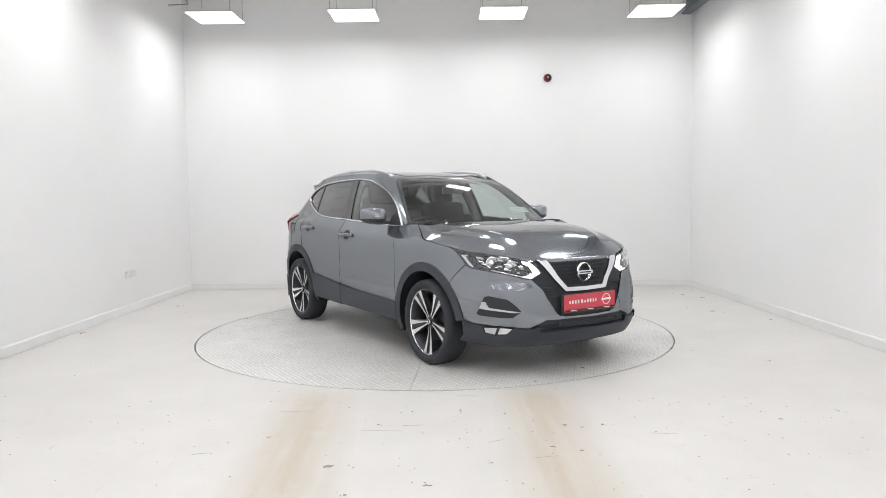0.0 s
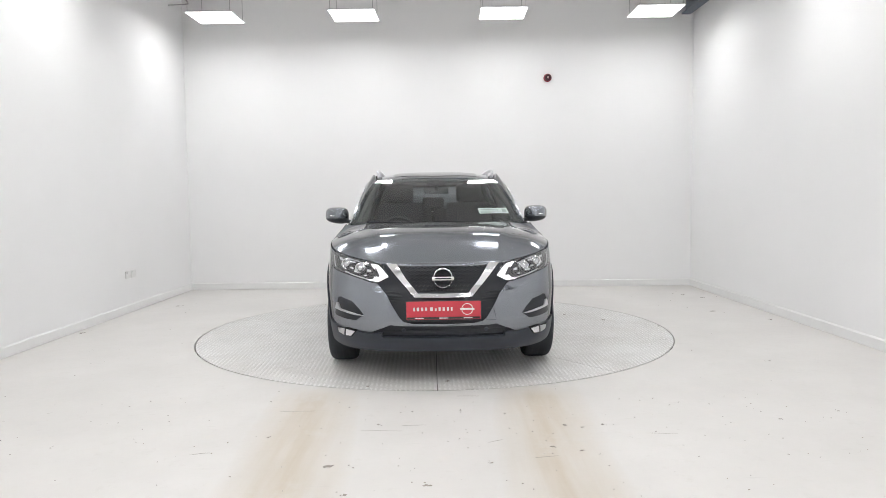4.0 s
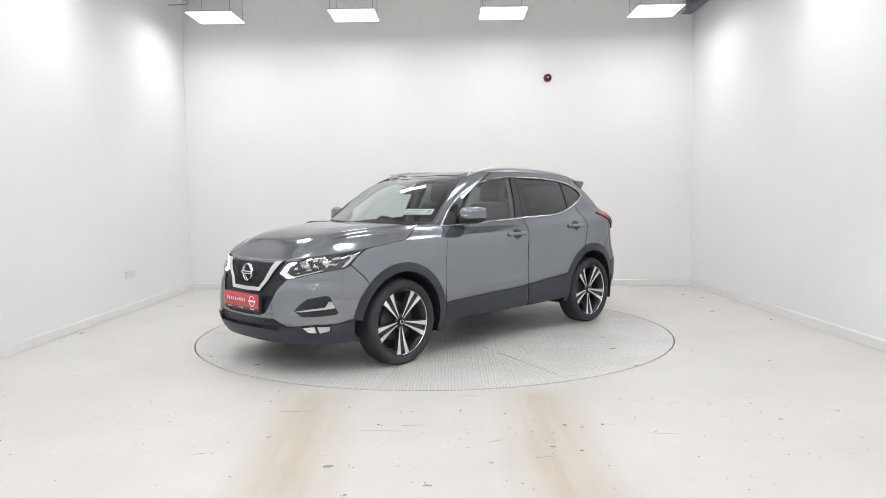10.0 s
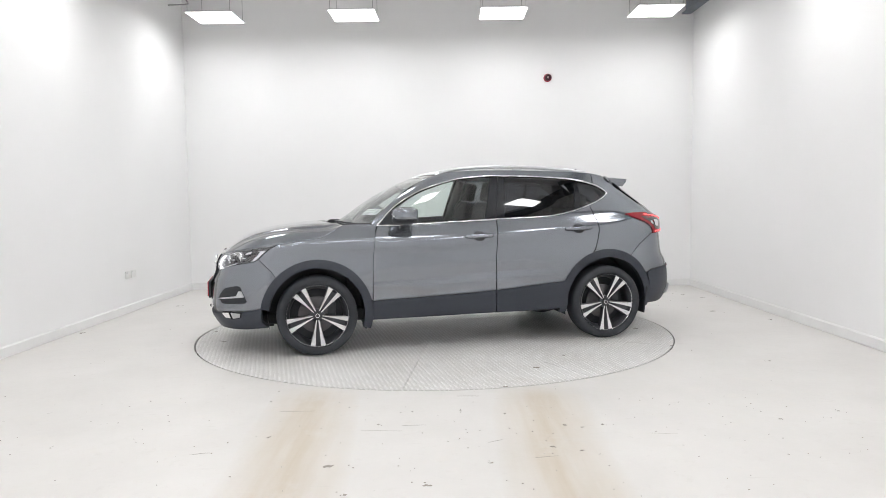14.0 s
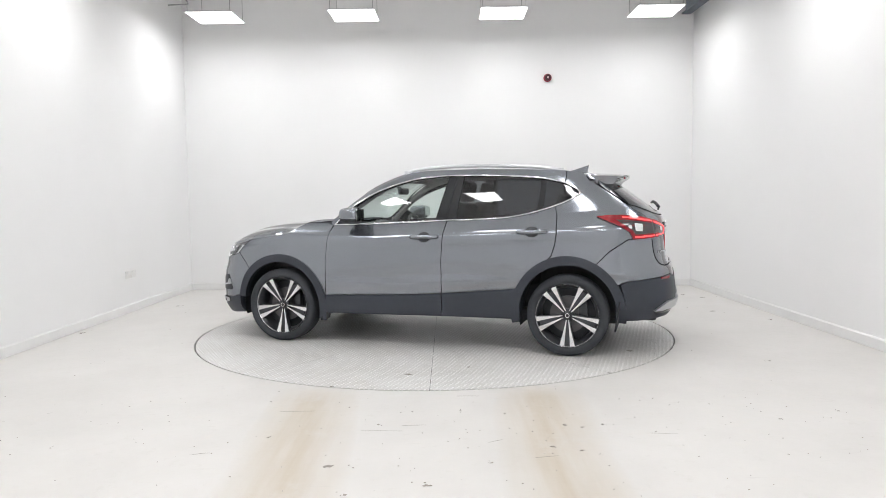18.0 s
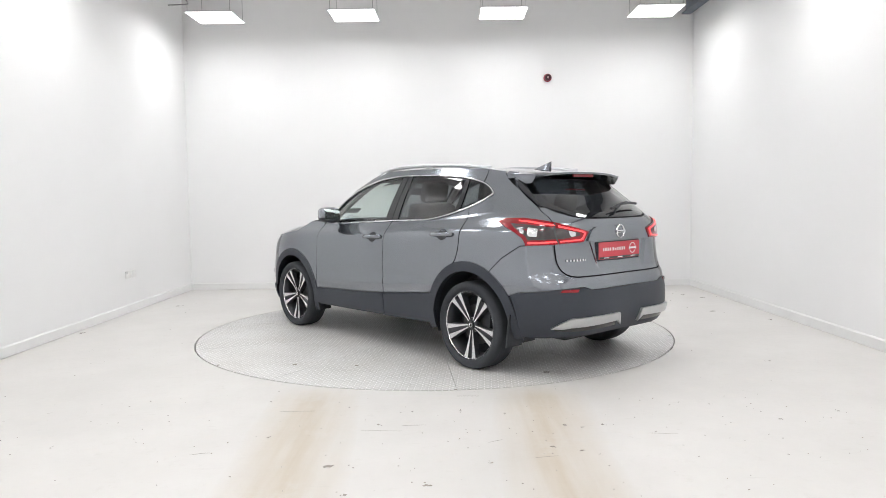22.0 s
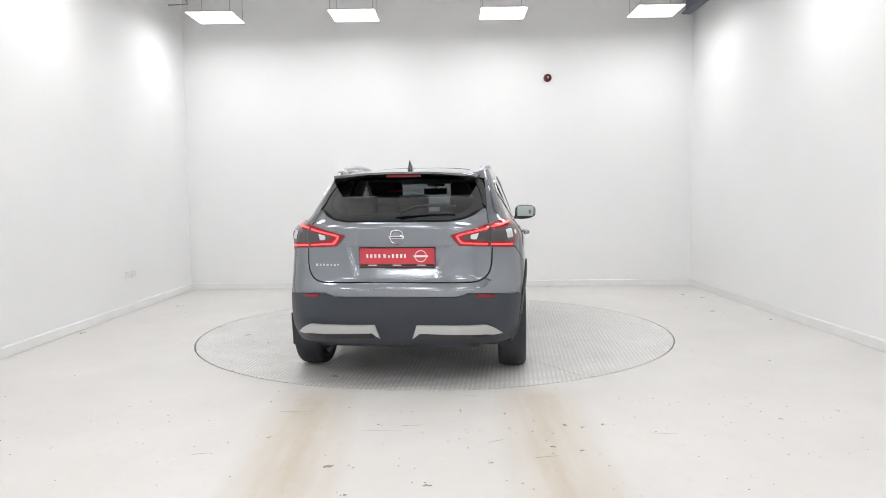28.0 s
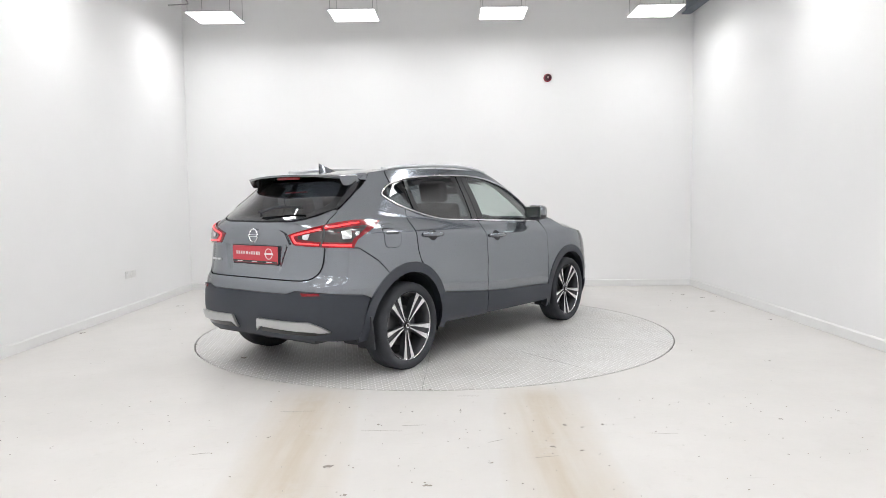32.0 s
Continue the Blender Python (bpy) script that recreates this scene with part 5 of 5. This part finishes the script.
def build_tail_lamp(car, s):
    B = BODY
    outline = on(B, [(-1.55, 1.142), (-1.63, 1.153), (-1.765, 1.154), (-1.898, 1.136)]) + [B.r(.574, 1.110), B.r(.45, 1.079), B.r(.385, 1.062), B.r(.368, 1.054), B.r(.392, 1.020), B.r(.422, .986), B.r(.44, .980), B.r(.608, .972)] + on(B, [(-1.87, .963), (-1.835, .963), (-1.83, .985), (-1.81, 1.02), (-1.76, 1.055), (-1.68, 1.090), (-1.60, 1.120)])
    lamp = panel("tail_lamp", B, outline, LAMP_RED, car, off=0.010, deep=0.03, gap=0.0, step=0.025, side=s, label="red wraparound tail lamp with lit strips", dome=0.005)
    dark = on(B, [(-1.70, 1.112), (-1.80, 1.106), (-1.90, 1.096)]) + [B.r(.60, 1.078), B.r(.46, 1.048), B.r(.46, 1.026), B.r(.60, 1.010)] + on(B, [(-1.90, 1.004), (-1.85, 1.003), (-1.835, 1.03), (-1.78, 1.068)])
    panel("lens", B, dark, LAMP_SMOKE, lamp, off=0.0155, deep=0.004, gap=0.0, step=0.025, side=s, label="smoked clear middle of the lamp")
    for shape in (on(B, [(-1.84, 1.085), (-1.90, 1.078), (-1.90, 1.025), (-1.85, 1.03)]), [B.r(.555, 1.066), B.r(.50, 1.054), B.r(.50, 1.026), B.r(.54, 1.022)],
                  on(B, [(-1.79, 1.075), (-1.82, 1.072), (-1.825, 1.045), (-1.80, 1.05)])):
        panel("indicator", B, rounded(shape, 0.008, 2), LAMP_BOWL, lamp, off=0.020, deep=0.004, gap=0.0, step=0.02, side=s)
    def ribbon(a, b):
        panel("led_strip", B, (), LED_RED, lamp, off=0.018, deep=0.006, band=(resample(a, 16), resample(b, 16)), side=s, label="lit red strip")
    ribbon(on(B, [(-1.75, 1.133), (-1.82, 1.128), (-1.90, 1.115)]) + [B.r(.637, 1.105)], on(B, [(-1.75, 1.127), (-1.82, 1.120), (-1.90, 1.107)]) + [B.r(.637, 1.097)])
    ribbon([B.r(.615, 1.100), B.r(.50, 1.076), B.r(.425, 1.060), B.r(.402, 1.050), B.r(.410, 1.030), B.r(.438, .994), B.r(.615, .985)], [B.r(.615, 1.090), B.r(.50, 1.066), B.r(.436, 1.052), B.r(.418, 1.046), B.r(.424, 1.032), B.r(.446, 1.004), B.r(.615, .995)])
    ribbon([B.r(.637, .983)] + on(B, [(-1.91, .977), (-1.85, .975)]), [B.r(.637, .995)] + on(B, [(-1.91, .990), (-1.85, .988)]))
    seam = [B.r(.632, 1.116), B.r(.622, 1.114), B.r(.622, .973), B.r(.632, .973)]
    panel("lamp_joint", B, seam, SHELL, lamp, off=0.0165, deep=0.0, gap=0.0, step=0.02, side=s)


def build_top(car):
    # roof
    half = smooth_line([(.345, 0), (.335, .25), (.30, .45), (.20, .555), (.0, .588), (-.5, .592), (-1.0, .575), (-1.3, .556), (-1.5, .545)], 40)
    outline = half + [(-1.52, 0.3)] + [(-1.52, -0.3)] + [(x, -y) for x, y in half[::-1][:-1]]
    roof = panel("roof", ROOF, outline, PAINT, car, deep=0.03, gap=0.001, step=0.05)
    glass = [(.22, .40), (.26, .0), (.22, -.40), (-.70, -.42), (-.70, .42)]
    panel("sunroof", ROOF, rounded(glass, 0.05), GLOSS_BLACK, roof, off=0.003, deep=0.004, gap=0.0, step=0.06, label="dark glass panoramic roof")
    lining = [(.30, .50), (.30, -.50), (-1.45, -.50), (-1.45, .50)]
    panel("headlining", ROOF, lining, LINER, roof, off=-0.055, deep=0.0, gap=0.0, step=0.1)
    # screen
    left = [PANE.f(y - .004, z) for y, z in SCREEN_EDGE]
    topline = [PANE.f(.35, 1.502), PANE.f(0, 1.508), PANE.f(-.35, 1.502)]
    right = [(-u, z) for u, z in left[::-1]]
    low = [PANE.f(-.4, 1.062), PANE.f(0, 1.058), PANE.f(.4, 1.062)]
    screen = panel("windscreen", PANE, left + topline + right + low, GLASS_SCREEN, car, off=0.0, deep=0.0, gap=0.0, step=0.05)
    screen.visible_shadow = False
    for s in (1, -1):
        strip = [PANE.f(y - .004, z) for y, z in SCREEN_EDGE] + [PANE.f(y - .035, z) for y, z in SCREEN_EDGE[::-1]]
        panel("screen_border", PANE, strip, GLOSS_BLACK, screen, off=-0.003, deep=0.0, gap=0.0, step=0.04, side=s)
    band = [PANE.f(.545, 1.487), PANE.f(.35, 1.501), PANE.f(0, 1.507), PANE.f(-.35, 1.501), PANE.f(-.545, 1.487), PANE.f(-.56, 1.464), PANE.f(-.10, 1.477), PANE.f(-.08, 1.44), PANE.f(.08, 1.44), PANE.f(.10, 1.477), PANE.f(.56, 1.464)]
    panel("screen_border", PANE, band, GLOSS_BLACK, screen, off=-0.003, deep=0.0, gap=0.0, step=0.04)
    bottom = [PANE.f(-.755, 1.085), PANE.f(-.4, 1.062), PANE.f(0, 1.058), PANE.f(.4, 1.062), PANE.f(.755, 1.085), PANE.f(.735, 1.112), PANE.f(.4, 1.092), PANE.f(0, 1.086), PANE.f(-.4, 1.092), PANE.f(-.735, 1.112)]
    panel("screen_border", PANE, bottom, GLOSS_BLACK, screen, off=-0.003, deep=0.0, gap=0.0, step=0.04)
    # paper behind the screen
    note = [PANE.f(.36, 1.226), PANE.f(.63, 1.226), PANE.f(.645, 1.178), PANE.f(.375, 1.178)]
    paper = panel("windscreen_notice", PANE, note, PAPER, screen, off=-0.008, deep=0.0, gap=0.0, step=0.04, label="white paper notice behind the windscreen")
    for z, a, b in ((1.213, .385, .55), (1.200, .385, .55), (1.190, .385, .50)):
        panel("print_bar", PANE, [PANE.f(a, z), PANE.f(b, z), PANE.f(b, z - .006), PANE.f(a, z - .006)], PRINT_GREY, paper, off=-0.0055, deep=0.0, gap=0.0, step=0.05)
    panel("print_bar", PANE, [PANE.f(.58, 1.216), PANE.f(.615, 1.216), PANE.f(.625, 1.186), PANE.f(.585, 1.186)], PRINT_GREY, paper, off=-0.0055, deep=0.0, gap=0.0, step=0.05)
    # wipers
    for y0, y1, z0 in ((-.10, -.62, 1.088), (.50, -.02, 1.086)):
        u0, u1 = PANE.f(y0, z0), PANE.f(y1, z0 + .012)
        part("wiper", tube(along(PANE, [u0, u1], 0.014), 0.008, 6), BLACK, car, "black windscreen wiper")
    # rails
    for s in (1, -1):
        bm = bmesh.new()
        line = smooth_line([(.22, s * .540, 1.515), (.15, s * .558, 1.545), (.02, s * .572, 1.572), (-.22, s * .580, 1.590), (-.60, s * .577, 1.591), (-1.0, s * .562, 1.570), (-1.20, s * .550, 1.544), (-1.30, s * .540, 1.512)], 48)
        tube(line, 0.015, 10, 1.1, bm)
        rail = part("roof_rail", bm, SATIN, car, "satin silver roof rail")
        for x, y, z in ((.15, .556, 1.525), (-.55, .577, 1.552), (-1.21, .547, 1.525)):
            part("rail_foot", block((0.09, 0.022, 0.075), (x, s * y, z), 0.008), SATIN, rail)
    # aerial
    bm = bmesh.new()
    rows = []
    for k in range(9):
        t = k / 8
        x = -1.22 - 0.175 * t
        h = 0.004 + 0.072 * t ** 1.1
        w = 0.026 * math.sin(math.pi * (0.12 + 0.60 * t))
        z = float(ROOF.height(np.float64(x), np.float64(0.0))) - 0.004
        rows.append([bm.verts.new(q) for q in ((x, w, z), (x - .015 * t, w * .16, z + h), (x - .015 * t, -w * .16, z + h), (x, -w, z))])
    for a, b in zip(rows, rows[1:]):
        for k in range(3):
            bm.faces.new((a[k], a[k + 1], b[k + 1], b[k]))
    bm.faces.new(rows[0])
    bm.faces.new(rows[-1][::-1])
    bmesh.ops.recalc_face_normals(bm, faces=bm.faces)
    part("aerial_fin", soft(bm), PAINT, car, "grey shark-fin aerial")


def build_wheels(car):
    """One wheel seen from outside along +y, then three copies."""
    tyre = [(.262, .075), (.272, .094), (.285, .104), (.305, .108), (.322, .100), (.332, .086), (.3375, .06), (.338, .02), (.338, -.02), (.3375, -.06), (.332, -.086), (.318, -.102), (.285, -.104), (.262, -.085)]
    barrel = [(.2555, .078), (.240, .060), (.228, .02), (.225, -.09), (.255, -.10)]
    bm = bmesh.new()
    count = 56
    def ring_strip(profile, target, closed=False):
        rings = [[target.verts.new((r * math.cos(2 * math.pi * i / count), h, r * math.sin(2 * math.pi * i / count))) for i in range(count)] for r, h in profile]
        pairs = list(zip(rings, rings[1:])) + ([(rings[-1], rings[0])] if closed else [])
        for a, b in pairs:
            for i in range(count):
                j = (i + 1) % count
                target.faces.new((a[i], a[j], b[j], b[i]))
        bmesh.ops.recalc_face_normals(target, faces=target.faces)
        return soft(target, 50)
    ring_strip(barrel, bm)
    for f in bm.faces:
        f.normal_flip()
    wheel = part("wheel", bm, RIM_DARK, car, "black tyre on a two-tone machined alloy wheel")
    part("tyre", ring_strip(tyre, bmesh.new(), True), RUBBER, wheel)
    part("rim_lip", ring_strip([(.262, .074), (.262, .084), (.2595, .087), (.2562, .084), (.2552, .074)], bmesh.new(), True), RIM_CUT, wheel, "bright machined rim edge")
    # black rings laid on the tread, in place of the shade in its grooves
    for h in (-.05, 0.0, .05):
        part("tread_groove_shade", ring_strip([(.3384, h - .004), (.3386, h), (.3384, h + .004)], bmesh.new()), BLACK, wheel)
    disc = lathe([(.04, -.005), (.155, -.005), (.155, -.028), (.04, -.028)], 40, "y")
    part("brake_disc", disc, DISC, wheel, "steel brake disc")
    part("caliper", block((.07, .05, .15), (-.12, -.012, .03), .012), RIM_DARK, wheel)
    # black disc added to darken the gaps between spokes, in place of shade
    part("spoke_gap_backing", lathe([(.0, -.05), (.225, -.05), (.225, -.06), (.0, -.06)], 40, "y"), BLACK, wheel)
    def spoke_mesh(sgn):
        """One arm of a pair: its bright face and dark flanks; the pair's middle points along +x."""
        face, flank = bmesh.new(), bmesh.new()
        rows = []
        for k in range(7):
            t = k / 6
            r = .040 + (.2575 - .040) * t
            mid = sgn * (.0095 + .035 * t ** 1.1)
            wide = .0038 + .0175 * t ** 1.6
            h = .058 + .022 * t ** 1.5
            rows.append((r, mid - wide, mid + wide, h))
        tops = [[face.verts.new((r, h, y)) for y in (a, b)] for r, a, b, h in rows]
        for p, q in zip(tops, tops[1:]):
            face.faces.new((p[0], p[1], q[1], q[0]))
        for low, e in ((.045, 1), (.045, 0)):
            side_rows = [[flank.verts.new((r, h - .0005, (a, b)[e])), flank.verts.new((r, h - low, (a - .006, b + .006)[e]))] for r, a, b, h in rows]
            for p, q in zip(side_rows, side_rows[1:]):
                flank.faces.new((p[0], p[1], q[1], q[0]))
        under = [[flank.verts.new((r, h - .045, y)) for y in (a - .006, b + .006)] for r, a, b, h in rows]
        for p, q in zip(under, under[1:]):
            flank.faces.new((p[0], p[1], q[1], q[0]))
        for f in face.faces:
            f.normal_update()
            if f.normal.y < 0:
                f.normal_flip()
        bmesh.ops.recalc_face_normals(flank, faces=flank.faces)
        return face, flank
    meshes = []
    for sgn in (1, -1):
        face, flank = spoke_mesh(sgn)
        pair = []
        for b, material in ((face, RIM_CUT), (flank, RIM_DARK)):
            mesh = bpy.data.meshes.new("spoke")
            b.to_mesh(mesh)
            b.free()
            mesh.materials.append(material)
            pair.append(mesh)
        meshes.append(pair)
    web = bmesh.new()
    pts = [(.05, .052), (.13, .056), (.235, .068)]
    rows = [[web.verts.new((r, h, s * (.006 + .042 * ((r - .04) / .21) ** 1.1))) for s in (-1, 1)] for r, h in pts]
    for p, q in zip(rows, rows[1:]):
        f = web.faces.new((p[0], p[1], q[1], q[0]))
        f.normal_update()
        if f.normal.y < 0:
            f.normal_flip()
    web_mesh = bpy.data.meshes.new("spoke_web")
    web.to_mesh(web_mesh)
    web.free()
    web_mesh.materials.append(RIM_DARK)
    for k in range(5):
        turn = Matrix.Rotation(radians(90 + 72 * k), 4, "Y")
        for pair in meshes:
            part("spoke", pair[0], None, wheel).matrix_basis = turn
            part("spoke_flank", pair[1], None, wheel).matrix_basis = turn
        part("spoke_web", web_mesh, None, wheel).matrix_basis = turn
    hub = lathe([(.058, .03), (.056, .052), (.045, .058), (.0, .058)], 30, "y")
    part("hub", hub, RIM_DARK, wheel)
    cap = lathe([(.029, .056), (.029, .064), (.024, .067), (.0, .067)], 24, "y")
    part("hub_cap", cap, GLOSS_BLACK, wheel)
    mark = lathe([(.013, .067), (.014, .0695), (.018, .0695), (.019, .067)], 20, "y", ring=True)
    part("hub_mark", mark, CHROME, wheel)
    wheel.matrix_basis = pose(HUB_X, .782, HUB_Z)
    for x, s in ((-HUB_X, 1), (HUB_X, -1), (-HUB_X, -1)):
        copy_thing(wheel, pose(x, .782 * s, HUB_Z, rz=0 if s > 0 else 180))


def build_under(car):
    bm = bmesh.new()
    block((2.0, 1.44, 0.10), (0, 0, .31), 0.03, bm=bm)
    block((0.75, 1.2, 0.10), (1.55, 0, .29), 0.03, bm=bm)
    block((0.95, 1.15, 0.12), (-1.55, 0, .33), 0.03, bm=bm)
    block((0.42, 1.05, 0.14), (-1.83, 0, .40), 0.05, bm=bm)
    under = part("underbody", bm, SHELL, car, "dark underbody")
    part("exhaust", tube([(-1.2, -.35, .27), (-1.75, -.42, .28), (-1.92, -.46, .285)], 0.028, 12), BLACK, under, "dark exhaust pipe")
    part("axle", tube([(-HUB_X, -.68, .30), (-HUB_X, .68, .30)], 0.035, 10), BLACK, under)
    for hub in (HUB_X, -HUB_X):
        for s in (1, -1):
            bm = bmesh.new()
            a = arc(hub, .41, 195, -15, 26, tall=1.03)
            rows = [[bm.verts.new((x, s * y, z)) for x, z in a] for y in (.838, .56)]
            for i in range(len(a) - 1):
                bm.faces.new((rows[0][i], rows[0][i + 1], rows[1][i + 1], rows[1][i]))
            bm.faces.new(rows[1])
            bmesh.ops.recalc_face_normals(bm, faces=bm.faces)
            part("wheel_liner", soft(bm), BLACK, car)


def build_seat(car, x, y):
    turn = Matrix.Rotation(radians(-14), 4, "Y")
    seat = part("front_seat", block((.50, .50, .16), (x, y, .62), .06, 4), CLOTH, car, "charcoal cloth front seat")
    bm = block((.14, .48, .62), (0, 0, .31), .055, 4)
    bmesh.ops.transform(bm, matrix=Matrix.Translation((x - .20, y, .66)) @ turn, verts=bm.verts)
    part("backrest", bm, CLOTH, seat)
    bm = block((.10, .27, .19), (0, 0, .73), .045, 4)
    bmesh.ops.transform(bm, matrix=Matrix.Translation((x - .19, y, .66)) @ turn, verts=bm.verts)
    part("headrest", bm, CLOTH, seat)
    for s in (-.06, .06):
        bm = tube([(0, s, .60), (0, s, .68)], .007, 6)
        bmesh.ops.transform(bm, matrix=Matrix.Translation((x - .19, y, .66)) @ turn, verts=bm.verts)
        part("headrest_post", bm, CHROME, seat)


def build_inside(car):
    for y in (.36, -.36):
        build_seat(car, .02, y)
    bench = part("rear_seat", block((.48, 1.24, .17), (-.82, 0, .63), .06, 3), CLOTH, car, "charcoal cloth rear bench")
    turn = Matrix.Rotation(radians(-18), 4, "Y")
    for y, w in ((.30, .60), (-.32, .60)):
        bm = block((.14, w, .56), (0, 0, .28), .05, 3)
        bmesh.ops.transform(bm, matrix=Matrix.Translation((-1.03, y, .66)) @ turn, verts=bm.verts)
        part("backrest", bm, CLOTH, bench)
    for y in (.42, 0, -.42):
        bm = block((.09, .25, .15), (0, 0, .63), .04, 3)
        bmesh.ops.transform(bm, matrix=Matrix.Translation((-1.03, y, .66)) @ turn, verts=bm.verts)
        part("headrest", bm, CLOTH, bench)
    part("parcel_shelf", block((.55, 1.10, .03), (-1.52, 0, 1.09), .01), TRIM, car)
    # dashboard
    bm = bmesh.new()
    rows = []
    prof = [(1.02, 1.055), (.85, 1.06), (.70, 1.045), (.60, 1.0), (.56, .92), (.60, .80), (.68, .66), (1.02, .66)]
    for y in np.linspace(-.70, .70, 15):
        hump = .035 * math.exp(-((y + .36) / .18) ** 2)
        rows.append([bm.verts.new((x - .12 * (abs(y) / .7) ** 2 * (x > .75), y, z + hump * (z > .99) * (x < .9))) for x, z in prof])
    for a, b in zip(rows, rows[1:]):
        for k in range(len(prof)):
            j = (k + 1) % len(prof)
            bm.faces.new((a[k], b[k], b[j], a[j]))
    bm.faces.new(rows[0][::-1])
    bm.faces.new(rows[-1])
    bmesh.ops.recalc_face_normals(bm, faces=bm.faces)
    dash = part("dashboard", soft(bm), TRIM, car, "dark moulded dashboard")
    part("screen", block((.02, .20, .12), (.575, 0, .96), .006), GLOSS_BLACK, dash)
    part("console", block((.9, .22, .24), (.20, 0, .56), .05), TRIM, car)
    # steering wheel on the car's right
    tilt = Matrix.Translation((.40, -.36, .97)) @ Matrix.Rotation(radians(-65), 4, "Y")
    bm = bmesh.new()
    ring = [(.18 * math.cos(2 * math.pi * k / 36), .18 * math.sin(2 * math.pi * k / 36), 0) for k in range(37)]
    tube(ring, .015, 8, 1.0, bm)
    bmesh.ops.transform(bm, matrix=tilt, verts=bm.verts)
    steer = part("steering_wheel", bm, TRIM, car, "black steering wheel")
    bm = block((.10, .13, .05), (0, 0, 0), .02)
    block((.05, .34, .02), (0, 0, -.005), .008, bm=bm)
    bmesh.ops.transform(bm, matrix=tilt, verts=bm.verts)
    part("spokes", bm, TRIM, steer)
    # inside mirror and sun sensor
    part("inside_mirror", block((.03, .24, .065), (.42, 0, 1.385), .014, 3), BLACK, car, "black rear-view mirror")
    part("mirror_stalk", tube([(.43, 0, 1.395), (.49, 0, 1.44)], .014, 8), BLACK, car)
    # door cards and pillars inside
    for s in (1, -1):
        part("door_card", block((1.64, .05, .44), (-.05, s * .765, .84), .02), TRIM, car)
        bm = tube(smooth_line([(-.22, s * .755, 1.06), (-.28, s * .68, 1.30), (-.33, s * .59, 1.50)], 8), .045, 8)
        part("pillar_lining", bm, LINER, car)
        bm = tube(smooth_line([(.82, s * .735, 1.06), (.62, s * .66, 1.24), (.36, s * .58, 1.42), (.12, s * .55, 1.51)], 12), .028, 8)
        part("pillar_lining", bm, LINER, car)
        bm = tube(smooth_line([(-1.36, s * .66, 1.08), (-1.46, s * .58, 1.28), (-1.40, s * .50, 1.44)], 8), .06, 8)
        part("pillar_lining", bm, TRIM, car)
    part("bulkhead", block((.05, 1.35, .55), (1.02, 0, .80), .02), SHELL, car)
    part("tail_lining", block((.05, 1.1, .40), (-1.98, 0, .88), .02), SHELL, car)


def build_car():
    car = tagged(new("car"), "metallic grey five-door crossover car parked on the turntable", "car")
    left = build_flank(car, 1)
    right = build_flank(car, -1)
    build_front(car)
    build_rear(car)
    build_top(car)
    build_wheels(car)
    build_under(car)
    build_inside(car)
    # fuel flap on the car's right
    u0, z0 = BODY.x(-1.505, 1.035)
    flap = rounded([(u0 - .085, z0 - .085), (u0 + .085, z0 - .085), (u0 + .085, z0 + .085), (u0 - .085, z0 + .085)], .06, 6)
    joint = panel("fuel_flap_joint", BODY, rounded([(u0 - .088, z0 - .088), (u0 + .088, z0 - .088), (u0 + .088, z0 + .088), (u0 - .088, z0 + .088)], .063, 6), SHELL, right[3], off=0.0012, deep=0.0, gap=0.0, side=-1)
    panel("fuel_flap", BODY, flap, PAINT, right[3], off=0.0025, deep=0.0, gap=0.0, side=-1)
    return car

build_room()
build_fixtures()
build_floor_dirt()
TABLE = build_turntable()
CAR = build_car()


# ---- what moves: the table turns, and the car with it ----
def motions():
    start, speed = -57.217, -7.8111
    times = [0.0, 0.1] + [float(t) for t in range(1, 32)] + [31.9, 32.0]
    walk(TABLE, [(t, pose(0, 0, 0, rz=start + speed * t)) for t in times])
    walk(CAR, [(t, pose(0, 0, 0, rz=start + speed * t) @ pose(-0.1069, 0.0168, 0.0)) for t in times])


motions()
